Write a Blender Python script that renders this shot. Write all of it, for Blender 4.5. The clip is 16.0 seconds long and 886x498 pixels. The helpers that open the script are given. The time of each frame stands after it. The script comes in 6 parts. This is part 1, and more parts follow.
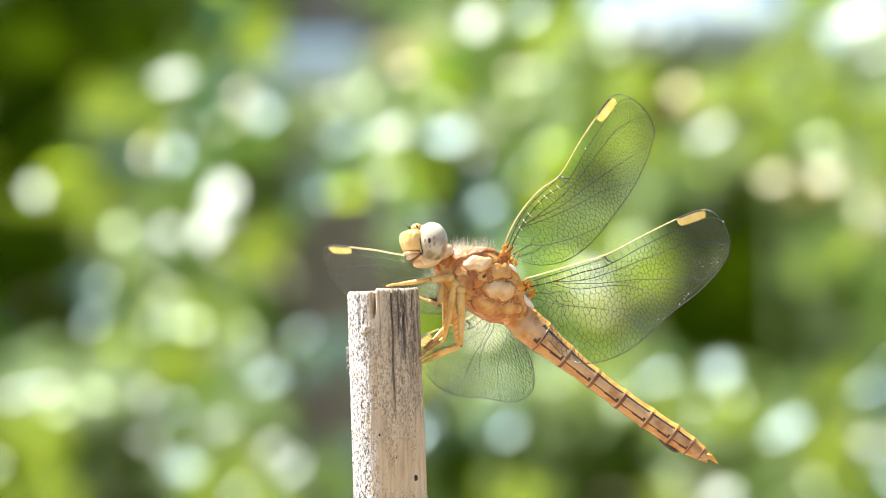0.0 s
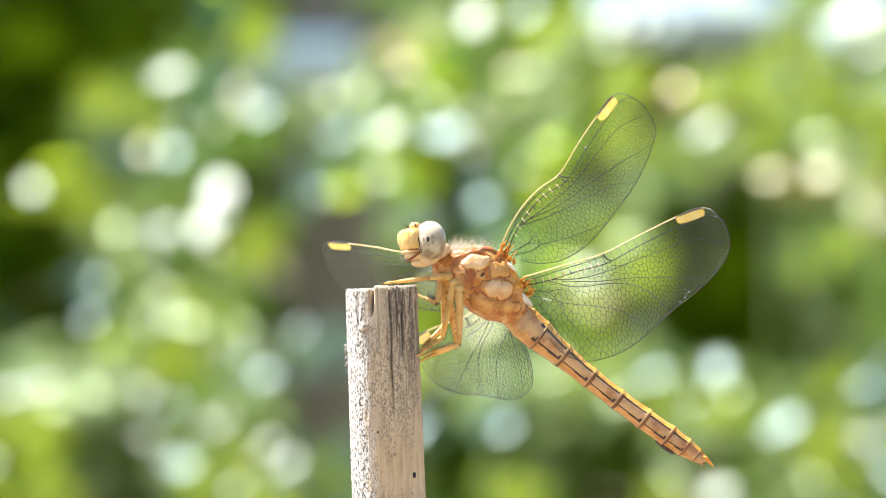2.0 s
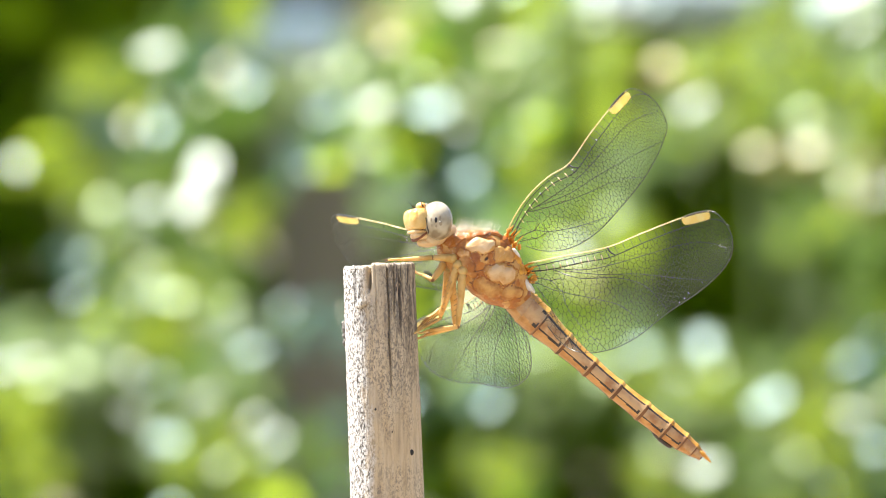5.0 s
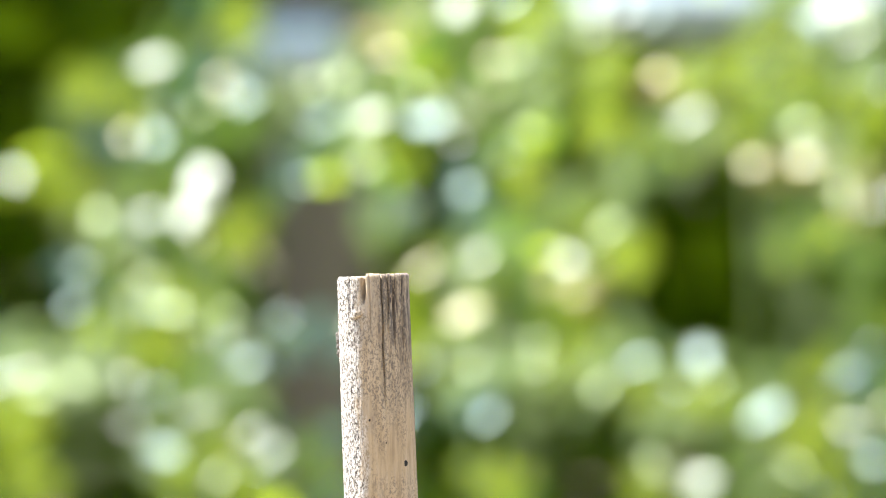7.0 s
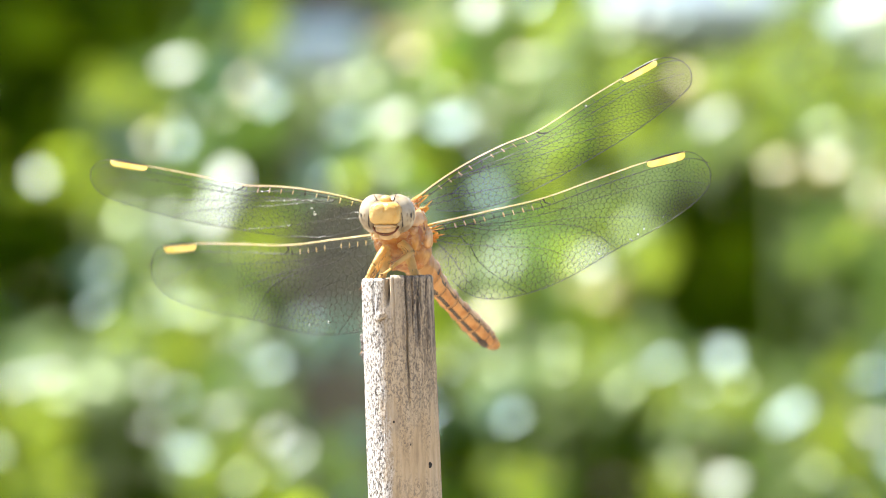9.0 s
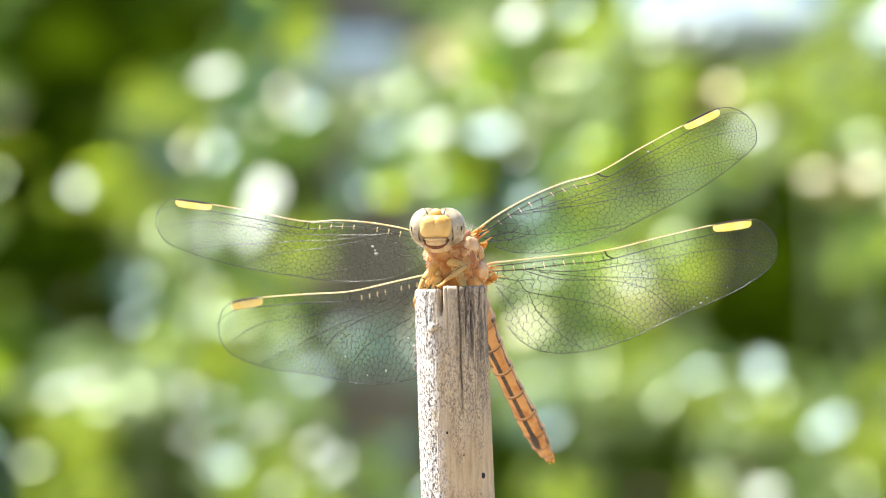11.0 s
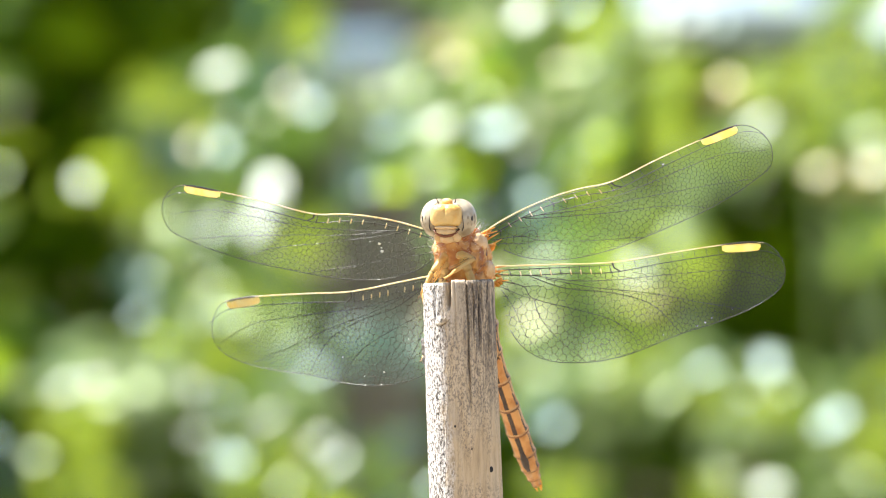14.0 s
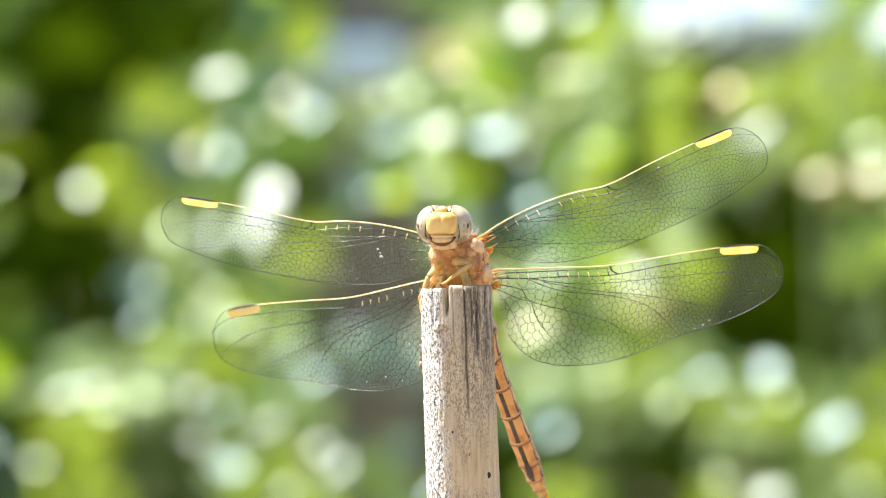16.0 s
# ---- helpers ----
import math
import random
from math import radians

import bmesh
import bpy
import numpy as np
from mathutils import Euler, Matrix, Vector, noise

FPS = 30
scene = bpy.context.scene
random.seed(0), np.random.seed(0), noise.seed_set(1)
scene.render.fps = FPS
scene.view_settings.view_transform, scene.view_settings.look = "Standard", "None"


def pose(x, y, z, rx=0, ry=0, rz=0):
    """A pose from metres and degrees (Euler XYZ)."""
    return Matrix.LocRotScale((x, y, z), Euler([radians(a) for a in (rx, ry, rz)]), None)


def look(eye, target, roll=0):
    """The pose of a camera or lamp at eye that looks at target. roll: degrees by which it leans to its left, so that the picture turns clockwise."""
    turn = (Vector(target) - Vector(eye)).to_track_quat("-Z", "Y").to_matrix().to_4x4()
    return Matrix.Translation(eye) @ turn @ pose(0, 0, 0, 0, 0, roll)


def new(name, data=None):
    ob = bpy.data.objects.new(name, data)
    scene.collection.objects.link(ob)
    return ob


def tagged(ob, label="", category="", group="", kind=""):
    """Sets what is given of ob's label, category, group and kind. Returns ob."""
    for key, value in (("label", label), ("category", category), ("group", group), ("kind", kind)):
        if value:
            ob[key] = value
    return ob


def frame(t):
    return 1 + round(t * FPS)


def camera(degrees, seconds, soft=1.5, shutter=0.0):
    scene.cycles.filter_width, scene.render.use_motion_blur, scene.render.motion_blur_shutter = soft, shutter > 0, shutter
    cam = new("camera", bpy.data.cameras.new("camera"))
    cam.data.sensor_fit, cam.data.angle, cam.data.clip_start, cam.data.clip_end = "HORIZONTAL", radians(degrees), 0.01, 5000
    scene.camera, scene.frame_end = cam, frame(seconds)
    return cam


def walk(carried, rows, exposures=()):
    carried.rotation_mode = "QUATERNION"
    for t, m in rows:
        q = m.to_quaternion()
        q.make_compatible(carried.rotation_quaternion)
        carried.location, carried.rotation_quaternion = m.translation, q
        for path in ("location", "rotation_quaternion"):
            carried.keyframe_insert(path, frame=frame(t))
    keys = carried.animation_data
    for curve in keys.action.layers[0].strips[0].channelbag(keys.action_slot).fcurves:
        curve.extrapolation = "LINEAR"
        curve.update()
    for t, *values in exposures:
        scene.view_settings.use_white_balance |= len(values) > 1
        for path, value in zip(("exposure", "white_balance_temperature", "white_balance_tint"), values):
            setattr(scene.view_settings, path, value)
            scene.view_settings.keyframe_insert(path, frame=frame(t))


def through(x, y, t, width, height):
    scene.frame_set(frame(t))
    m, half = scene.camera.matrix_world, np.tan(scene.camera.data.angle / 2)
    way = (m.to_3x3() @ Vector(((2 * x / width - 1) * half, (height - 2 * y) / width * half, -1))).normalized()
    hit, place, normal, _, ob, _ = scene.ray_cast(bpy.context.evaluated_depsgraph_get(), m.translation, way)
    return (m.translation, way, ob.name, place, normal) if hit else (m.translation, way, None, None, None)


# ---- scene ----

MM = 0.001
HEIGHT = 0.95  # of the lens over the soil

cam = camera(5.2806, 16.0, soft=1.0, shutter=0.4)
cam.data.dof.use_dof = True
cam.data.dof.focus_distance = 0.998
cam.data.dof.aperture_fstop = 47.0
cam.data.dof.aperture_blades = 0
CAMERA_ROWS = [  # seconds, slide across and up (mm), turn and tilt (degrees)
    (0.0, -0.00, 0.00, 0.000, 0.000),
    (0.5, 0.69, 0.20, 0.026, 0.006),
    (1.0, 0.98, 0.10, 0.019, 0.011),
    (1.5, 0.39, 0.10, -0.015, 0.021),
    (2.0, -0.29, 0.10, -0.027, -0.022),
    (2.5, 0.49, 0.10, -0.002, -0.033),
    (3.0, 0.98, 0.20, -0.035, 0.006),
    (3.5, 0.10, 0.20, -0.018, -0.021),
    (4.0, -0.98, 0.20, -0.070, -0.031),
    (4.5, -2.25, 0.39, -0.170, -0.161),
    (4.7, -2.35, 0.39, -0.158, -0.178),
    (7.0, -1.86, 0.20, -0.167, -0.099),
    (7.5, -2.55, 0.29, -0.129, -0.121),
    (8.0, -2.55, 0.39, -0.062, -0.140),
    (8.5, -2.55, 0.20, -0.031, -0.119),
    (9.0, -1.96, 0.20, -0.028, -0.089),
    (9.5, -2.25, 0.10, -0.025, -0.056),
    (10.0, -3.92, 0.00, 0.038, -0.067),
    (10.2, -4.61, 0.20, 0.093, -0.058),
    (12.3, -4.41, -0.20, 0.152, 0.004),
    (12.5, -4.31, -0.20, 0.103, -0.006),
    (13.0, -5.10, -0.10, 0.055, -0.004),
    (13.5, -5.10, -0.10, 0.112, -0.025),
    (14.0, -5.20, -0.10, 0.151, -0.045),
    (14.5, -4.31, -0.20, 0.130, -0.006),
    (15.0, -4.51, -0.20, 0.092, 0.004),
    (15.5, -4.80, -0.29, 0.109, 0.010),
    (16.0, -4.80, -0.29, 0.160, 0.000),
]
walk(cam, [(t, pose(x * MM, -1.0, HEIGHT + z * MM, 90 + tilt, 0, turn)) for t, x, z, turn, tilt in CAMERA_ROWS],
     exposures=[(0, 2.02), (16, 2.02)])

# ---- daylight ----
SUN_ELEVATION, SUN_AZIMUTH = 63.0, 290.0  # degrees; azimuth clockwise from +y
world = bpy.data.worlds.new("sky")
scene.world = world
world.use_nodes = True
sky = world.node_tree.nodes.new("ShaderNodeTexSky")
sky.sky_type = "NISHITA"
sky.sun_disc = False
sky.sun_elevation = radians(SUN_ELEVATION)
sky.sun_rotation = radians(SUN_AZIMUTH)
background = world.node_tree.nodes["Background"]
background.inputs["Strength"].default_value = 0.062
world.node_tree.links.new(sky.outputs[0], background.inputs[0])
TO_SUN = Vector((math.sin(radians(SUN_AZIMUTH)) * math.cos(radians(SUN_ELEVATION)),
                 math.cos(radians(SUN_AZIMUTH)) * math.cos(radians(SUN_ELEVATION)), math.sin(radians(SUN_ELEVATION))))
sun = new("sun", bpy.data.lights.new("sun", "SUN"))
sun.data.energy, sun.data.angle, sun.data.color = 5.0, radians(0.53), (1.0, 0.95, 0.87)
sun.matrix_world = look(TO_SUN * 8, (0, 0, 0))


# ---- materials ----
def material(name, base, rough=0.5, metal=0.0, spec=0.5):
    m = bpy.data.materials.new(name)
    m.use_nodes = True
    b = m.node_tree.nodes["Principled BSDF"]
    b.inputs["Base Color"].default_value = (*base, 1)
    b.inputs["Roughness"].default_value = rough
    b.inputs["Metallic"].default_value = metal
    b.inputs["Specular IOR Level"].default_value = spec
    return m, m.node_tree.nodes, m.node_tree.links, b


def ramp(nodes, links, source, stops):
    r = nodes.new("ShaderNodeValToRGB")
    r.color_ramp.elements[0].position, r.color_ramp.elements[0].color = stops[0][0], (*stops[0][1], 1)
    r.color_ramp.elements[1].position, r.color_ramp.elements[1].color = stops[-1][0], (*stops[-1][1], 1)
    for place, colour in stops[1:-1]:
        r.color_ramp.elements.new(place).color = (*colour, 1)
    links.new(source, r.inputs[0])
    return r.outputs[0]


def grain(nodes, links, scale, stretch=(1, 1, 1), detail=4, rough=0.55, kind="Object"):
    c = nodes.new("ShaderNodeTexCoord")
    mp = nodes.new("ShaderNodeMapping")
    mp.inputs["Scale"].default_value = stretch
    n = nodes.new("ShaderNodeTexNoise")
    n.inputs["Scale"].default_value, n.inputs["Detail"].default_value, n.inputs["Roughness"].default_value = scale, detail, rough
    links.new(c.outputs[kind], mp.inputs[0])
    links.new(mp.outputs[0], n.inputs["Vector"])
    return n.outputs[0]


def mixed(nodes, links, factor, a, b, blend="MIX"):
    x = nodes.new("ShaderNodeMix")
    x.data_type, x.blend_type = "RGBA", blend
    for value, socket in ((factor, x.inputs[0]), (a, x.inputs[6]), (b, x.inputs[7])):
        if isinstance(value, (int, float)):
            socket.default_value = value
        elif isinstance(value, tuple):
            socket.default_value = (*value, 1)
        else:
            links.new(value, socket)
    return x.outputs[2]


def relief(nodes, links, b, height, strength, distance):
    n = nodes.new("ShaderNodeBump")
    n.inputs["Strength"].default_value, n.inputs["Distance"].default_value = strength, distance
    links.new(height, n.inputs["Height"])
    links.new(n.outputs[0], b.inputs["Normal"])


def shell(name, light, dark, rough=0.35, scale=700, glow=0.25, translucent=None):
    """Insect skin: two tones in patches, waxy, letting some sun through."""
    m, nodes, links, b = material(name, light, rough)
    n = grain(nodes, links, scale, detail=5)
    colour = ramp(nodes, links, n, [(0.38, dark), (0.56, light)])
    links.new(colour, b.inputs["Base Color"])
    relief(nodes, links, b, grain(nodes, links, scale * 3.2, detail=5), 0.6, 0.0003)
    t = nodes.new("ShaderNodeBsdfTranslucent")
    if translucent:
        t.inputs[0].default_value = (*translucent, 1)
    else:
        links.new(colour, t.inputs[0])
    x = nodes.new("ShaderNodeMixShader")
    x.inputs[0].default_value = glow
    out = nodes["Material Output"]
    links.new(b.outputs[0], x.inputs[1])
    links.new(t.outputs[0], x.inputs[2])
    links.new(x.outputs[0], out.inputs[0])
    return m


def leaf_skin(name, tone, through, rough, spec=0.5, spread=0.35, glow=0.45):
    """A leaf: waxy on top, lit through by the sun, each leaf a little different."""
    m, nodes, links, b = material(name, tone, rough, spec=spec)
    g = nodes.new("ShaderNodeNewGeometry")
    low = tuple(c * (1 - spread) for c in tone)
    high = tuple(c * (1 + spread) for c in tone)
    each = ramp(nodes, links, g.outputs["Random Per Island"], [(0.0, low), (0.55, tone), (1.0, (high[0] * 1.2, high[1], high[2]))])
    spots = grain(nodes, links, 90, detail=3)
    links.new(mixed(nodes, links, spots, each, tuple(c * 0.8 for c in tone)), b.inputs["Base Color"])
    relief(nodes, links, b, grain(nodes, links, 260), 0.2, 0.0006)
    t = nodes.new("ShaderNodeBsdfTranslucent")
    links.new(ramp(nodes, links, g.outputs["Random Per Island"], [(0.0, tuple(c * 0.7 for c in through)), (1.0, tuple(c * 1.25 for c in through))]), t.inputs[0])
    x = nodes.new("ShaderNodeMixShader")
    x.inputs[0].default_value = glow
    links.new(b.outputs[0], x.inputs[1])
    links.new(t.outputs[0], x.inputs[2])
    links.new(x.outputs[0], nodes["Material Output"].inputs[0])
    return m


def weathered_wood(name, light, dark, scale, along=(1, 1, 0.06)):
    m, nodes, links, b = material(name, light, 0.75)
    n = grain(nodes, links, scale, along, detail=6)
    links.new(ramp(nodes, links, n, [(0.3, dark), (0.65, light)]), b.inputs["Base Color"])
    relief(nodes, links, b, n, 0.5, 0.002)
    return m


def cane_skin():
    """Dead cane: tan with fine grey specks, dark streaks near its end, a gritty crust down one side, whitened for the
    sun there.
    """
    m, nodes, links, b = material("weathered_cane", (0.4, 0.3, 0.2), 0.7, spec=0.25)
    place = nodes.new("ShaderNodeTexCoord")

    def along(way, low, high):
        """A band across the cane that fades from low to high along a direction."""
        d = nodes.new("ShaderNodeVectorMath")
        d.operation = "DOT_PRODUCT"
        d.inputs[1].default_value = way
        links.new(place.outputs["Object"], d.inputs[0])
        r = nodes.new("ShaderNodeMapRange")
        r.inputs["From Min"].default_value, r.inputs["From Max"].default_value = low, high
        links.new(d.outputs["Value"], r.inputs["Value"])
        return r.outputs[0]

    black, white = (0, 0, 0), (1, 1, 1)
    streak = grain(nodes, links, 1900, (1, 1, 0.07), detail=6, rough=0.65)
    broad = grain(nodes, links, 330, (1, 1, 0.3), detail=5)
    colour = mixed(nodes, links, 0.45, ramp(nodes, links, broad, [(0.34, (0.40, 0.33, 0.26)), (0.48, (0.56, 0.41, 0.24)), (0.66, (0.64, 0.52, 0.36))]),
                   ramp(nodes, links, streak, [(0.36, (0.30, 0.23, 0.16)), (0.48, (0.55, 0.43, 0.28)), (0.62, (0.66, 0.55, 0.40))]))
    end = along((0, 0, 1), HEIGHT - 0.021, HEIGHT - 0.006)
    bleached = ramp(nodes, links, streak, [(0.36, (0.26, 0.235, 0.21)), (0.49, (0.47, 0.42, 0.35)), (0.64, (0.60, 0.54, 0.45))])
    colour = mixed(nodes, links, mixed(nodes, links, 0.35, black, end), colour, bleached)
    # grey specks all over, in drifts
    speck = ramp(nodes, links, grain(nodes, links, 5200, (1, 1, 0.6), detail=5, rough=0.7), [(0.49, black), (0.56, white)])
    drift = ramp(nodes, links, grain(nodes, links, 520, (1, 1, 0.25), detail=4), [(0.38, black), (0.53, white)])
    colour = mixed(nodes, links, mixed(nodes, links, 0.62, black, mixed(nodes, links, 1.0, speck, drift, "MULTIPLY")), colour, (0.10, 0.09, 0.09))
    # dark broken streaks on the side away from the crust, thick near the end
    lines = ramp(nodes, links, grain(nodes, links, 1500, (1, 1, 0.09), detail=6, rough=0.7), [(0.45, black), (0.52, white)])
    broken = ramp(nodes, links, grain(nodes, links, 2600, (1, 1, 0.4), detail=5, rough=0.7), [(0.38, black), (0.50, white)])
    far = along((1, 0, 0.03489), 0.0000, 0.0016)
    dark = mixed(nodes, links, 1.0, mixed(nodes, links, 1.0, lines, broken, "MULTIPLY"), mixed(nodes, links, 1.0, far, end, "MULTIPLY"), "MULTIPLY")
    colour = mixed(nodes, links, mixed(nodes, links, 0.9, black, dark), colour, (0.06, 0.052, 0.05))
    # the crust, broken by dark grain; raking sunlight is painted into both tones
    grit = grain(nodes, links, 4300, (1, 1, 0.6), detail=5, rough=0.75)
    sunlit_crust = ramp(nodes, links, grit, [(0.42, (0.03, 0.028, 0.028)), (0.48, (0.36, 0.34, 0.32)), (0.55, (0.78, 0.75, 0.71))])
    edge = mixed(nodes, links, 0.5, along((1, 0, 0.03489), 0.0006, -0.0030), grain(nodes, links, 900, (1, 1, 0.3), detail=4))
    colour = mixed(nodes, links, ramp(nodes, links, edge, [(0.50, black), (0.64, (0.9, 0.9, 0.9))]), colour, sunlit_crust)
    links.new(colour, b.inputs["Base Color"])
    relief(nodes, links, b, mixed(nodes, links, 0.6, streak, grit), 0.8, 0.0004)
    return m


def wing_film():
    """Clear chitin film: mostly seen through, with a faint broken sheen."""
    m = bpy.data.materials.new("wing_film")
    m.use_nodes = True
    nodes, links = m.node_tree.nodes, m.node_tree.links
    nodes.remove(nodes["Principled BSDF"])
    sheen = nodes.new("ShaderNodeBsdfGlossy")
    sheen.inputs["Color"].default_value = (0.78, 0.95, 1.0, 1)
    sheen.inputs["Roughness"].default_value = 0.3
    relief(nodes, links, sheen, grain(nodes, links, 500, detail=4), 0.6, 0.0004)
    clear = nodes.new("ShaderNodeBsdfTransparent")
    clear.inputs[0].default_value = (0.93, 0.965, 0.96, 1)
    x = nodes.new("ShaderNodeMixShader")
    x.inputs[0].default_value = 0.02
    links.new(clear.outputs[0], x.inputs[1])
    links.new(sheen.outputs[0], x.inputs[2])
    links.new(x.outputs[0], nodes["Material Output"].inputs[0])
    return m


CANE = cane_skin()
CANE_DARK = material("cane_black_speck", (0.02, 0.018, 0.018), 0.8)[0]
FLAKE = weathered_wood("cane_bark_flake", (0.20, 0.18, 0.16), (0.04, 0.035, 0.03), 1800, (1, 1, 1))
THORAX = shell("thorax_tan", (0.68, 0.39, 0.12), (0.40, 0.15, 0.03), 0.16, 480, 0.28)
THORAX_PALE = shell("thorax_pale", (0.78, 0.56, 0.31), (0.58, 0.30, 0.09), 0.11, 420, 0.22)
RUST = shell("thorax_rust", (0.48, 0.18, 0.035), (0.32, 0.10, 0.02), 0.2, 700, 0.22)
SUTURE = shell("thorax_suture", (0.26, 0.11, 0.04), (0.10, 0.05, 0.025), 0.5)
ORANGE = shell("amber_joint", (0.86, 0.48, 0.08), (0.66, 0.28, 0.03), 0.35, 900, 0.35)
WHITE_SKIN = shell("white_membrane", (0.85, 0.82, 0.78), (0.75, 0.7, 0.64), 0.5)
FACE = shell("face_yellow", (0.80, 0.56, 0.21), (0.72, 0.42, 0.10), 0.3, 600)
LIP = shell("lip_cream", (0.76, 0.56, 0.31), (0.66, 0.42, 0.18), 0.35, 600)
MOUTH = shell("mouth_brown", (0.30, 0.10, 0.03), (0.16, 0.05, 0.02), 0.4)
BLACK = material("black_bristle", (0.015, 0.012, 0.012), 0.45)[0]
TAIL_TOP = shell("abdomen_amber", (0.86, 0.50, 0.10), (0.70, 0.32, 0.04), 0.36, 500, 0.35)
TAIL_SIDE = shell("abdomen_tan", (0.62, 0.40, 0.20), (0.44, 0.22, 0.09), 0.26, 520, 0.2)
TAIL_BELLY = shell("abdomen_belly", (0.68, 0.38, 0.14), (0.5, 0.22, 0.06), 0.36, 500, 0.3)
TAIL_LINE = shell("abdomen_black_line", (0.05, 0.03, 0.022), (0.025, 0.016, 0.012), 0.45, 900, 0.03)
LEG = shell("leg_yellow", (0.80, 0.55, 0.20), (0.68, 0.40, 0.10), 0.32, 900, 0.35)
HAIR = shell("pale_hair", (0.85, 0.80, 0.72), (0.80, 0.74, 0.64), 0.35, 900, 0.5)
FILM = wing_film()
VEIN = material("dark_vein", (0.03, 0.026, 0.018), 0.3)[0]
VEIN_FINE = shell("fine_vein", (0.075, 0.062, 0.038), (0.045, 0.038, 0.024), 0.25, 900, 0.12)
VEIN_PALE = shell("pale_vein", (0.78, 0.62, 0.36), (0.7, 0.5, 0.2), 0.3, 900, 0.2)
COSTA = shell("costa_yellow", (0.86, 0.74, 0.44), (0.80, 0.62, 0.28), 0.25, 900, 0.3)
STIGMA = shell("stigma_yellow", (0.95, 0.82, 0.44), (0.93, 0.75, 0.30), 0.3, 700, 0.62)


def eye_skin():
    m, nodes, links, b = material("eye_cream", (0.7, 0.62, 0.52), 0.22)
    n = grain(nodes, links, 620, detail=2)
    links.new(ramp(nodes, links, n, [(0.34, (0.20, 0.15, 0.09)), (0.48, (0.36, 0.30, 0.20)), (0.66, (0.46, 0.40, 0.30))]), b.inputs["Base Color"])
    relief(nodes, links, b, grain(nodes, links, 9000, detail=1), 0.15, 0.00004)
    return m


EYE = eye_skin()
EYE_SPOT = material("eye_grey_spot", (0.28, 0.225, 0.15), 0.25)[0]
SOIL = weathered_wood("dry_soil", (0.28, 0.225, 0.155), (0.15, 0.12, 0.085), 30, (1, 1, 1))
BARK = weathered_wood("stem_bark", (0.07, 0.12, 0.02), (0.04, 0.06, 0.012), 80)
POST_WOOD = weathered_wood("grey_post_wood", (0.14, 0.125, 0.105), (0.08, 0.072, 0.062), 40)
BOARD_PAINT = weathered_wood("pale_blue_paint", (0.45, 0.56, 0.67), (0.37, 0.48, 0.60), 25, (0.06, 1, 1))
LEAF_FRESH = leaf_skin("leaf_fresh", (0.132, 0.198, 0.010), (0.50, 0.68, 0.03), 0.6, spec=0.1, glow=0.55)
LEAF_MID = leaf_skin("leaf_mid", (0.062, 0.112, 0.012), (0.18, 0.36, 0.03), 0.6, spec=0.1)
LEAF_COOL = leaf_skin("leaf_cool", (0.048, 0.100, 0.082), (0.09, 0.22, 0.14), 0.6, spec=0.12)
LEAF_DEEP = leaf_skin("leaf_deep", (0.10, 0.175, 0.008), (0.26, 0.44, 0.006), 0.6, spec=0.1, glow=0.55)


def tinted_gloss(name, tint, tone):
    m = leaf_skin(name, tone, tuple(c * 1.6 for c in tone), 0.42, spec=0.8)
    m.node_tree.nodes["Principled BSDF"].inputs["Specular Tint"].default_value = (*tint, 1)
    return m


LEAF_GLOSS_WHITE = tinted_gloss("leaf_gloss_white", (0.90, 1.0, 1.0), (0.14, 0.18, 0.13))
LEAF_GLOSS_COOL = tinted_gloss("leaf_gloss_cool", (0.66, 0.92, 1.0), (0.10, 0.17, 0.15))
LEAF_GLOSS_WARM = tinted_gloss("leaf_gloss_warm", (1.0, 0.96, 0.70), (0.22, 0.22, 0.10))
LEAF_GLOSS_GREEN = tinted_gloss("leaf_gloss_green", (0.78, 1.0, 0.60), (0.12, 0.19, 0.06))
LEAF_STRAW = leaf_skin("leaf_straw", (0.27, 0.26, 0.09), (0.46, 0.46, 0.12), 0.5, spec=0.15)
LEAF_PALE = leaf_skin("leaf_pale", (0.135, 0.20, 0.08), (0.32, 0.50, 0.13), 0.55, spec=0.15)


# ---- mesh helpers ----
def mesh_of(name, verts, faces, mats, slots=None, smooth=True):
    me = bpy.data.meshes.new(name)
    me.from_pydata([tuple(v) for v in verts], [], faces)
    for m in mats:
        me.materials.append(m)
    if slots is not None:
        me.polygons.foreach_set("material_index", slots)
    me.polygons.foreach_set("use_smooth", [smooth] * len(me.polygons))
    me.update()
    return me


def part(name, me, parent=None, label="", place=None, kind=""):
    ob = new(name, me)
    if parent is not None:
        ob.parent = parent
    if place is not None:
        ob.matrix_basis = place
    return tagged(ob, label=label, kind=kind)


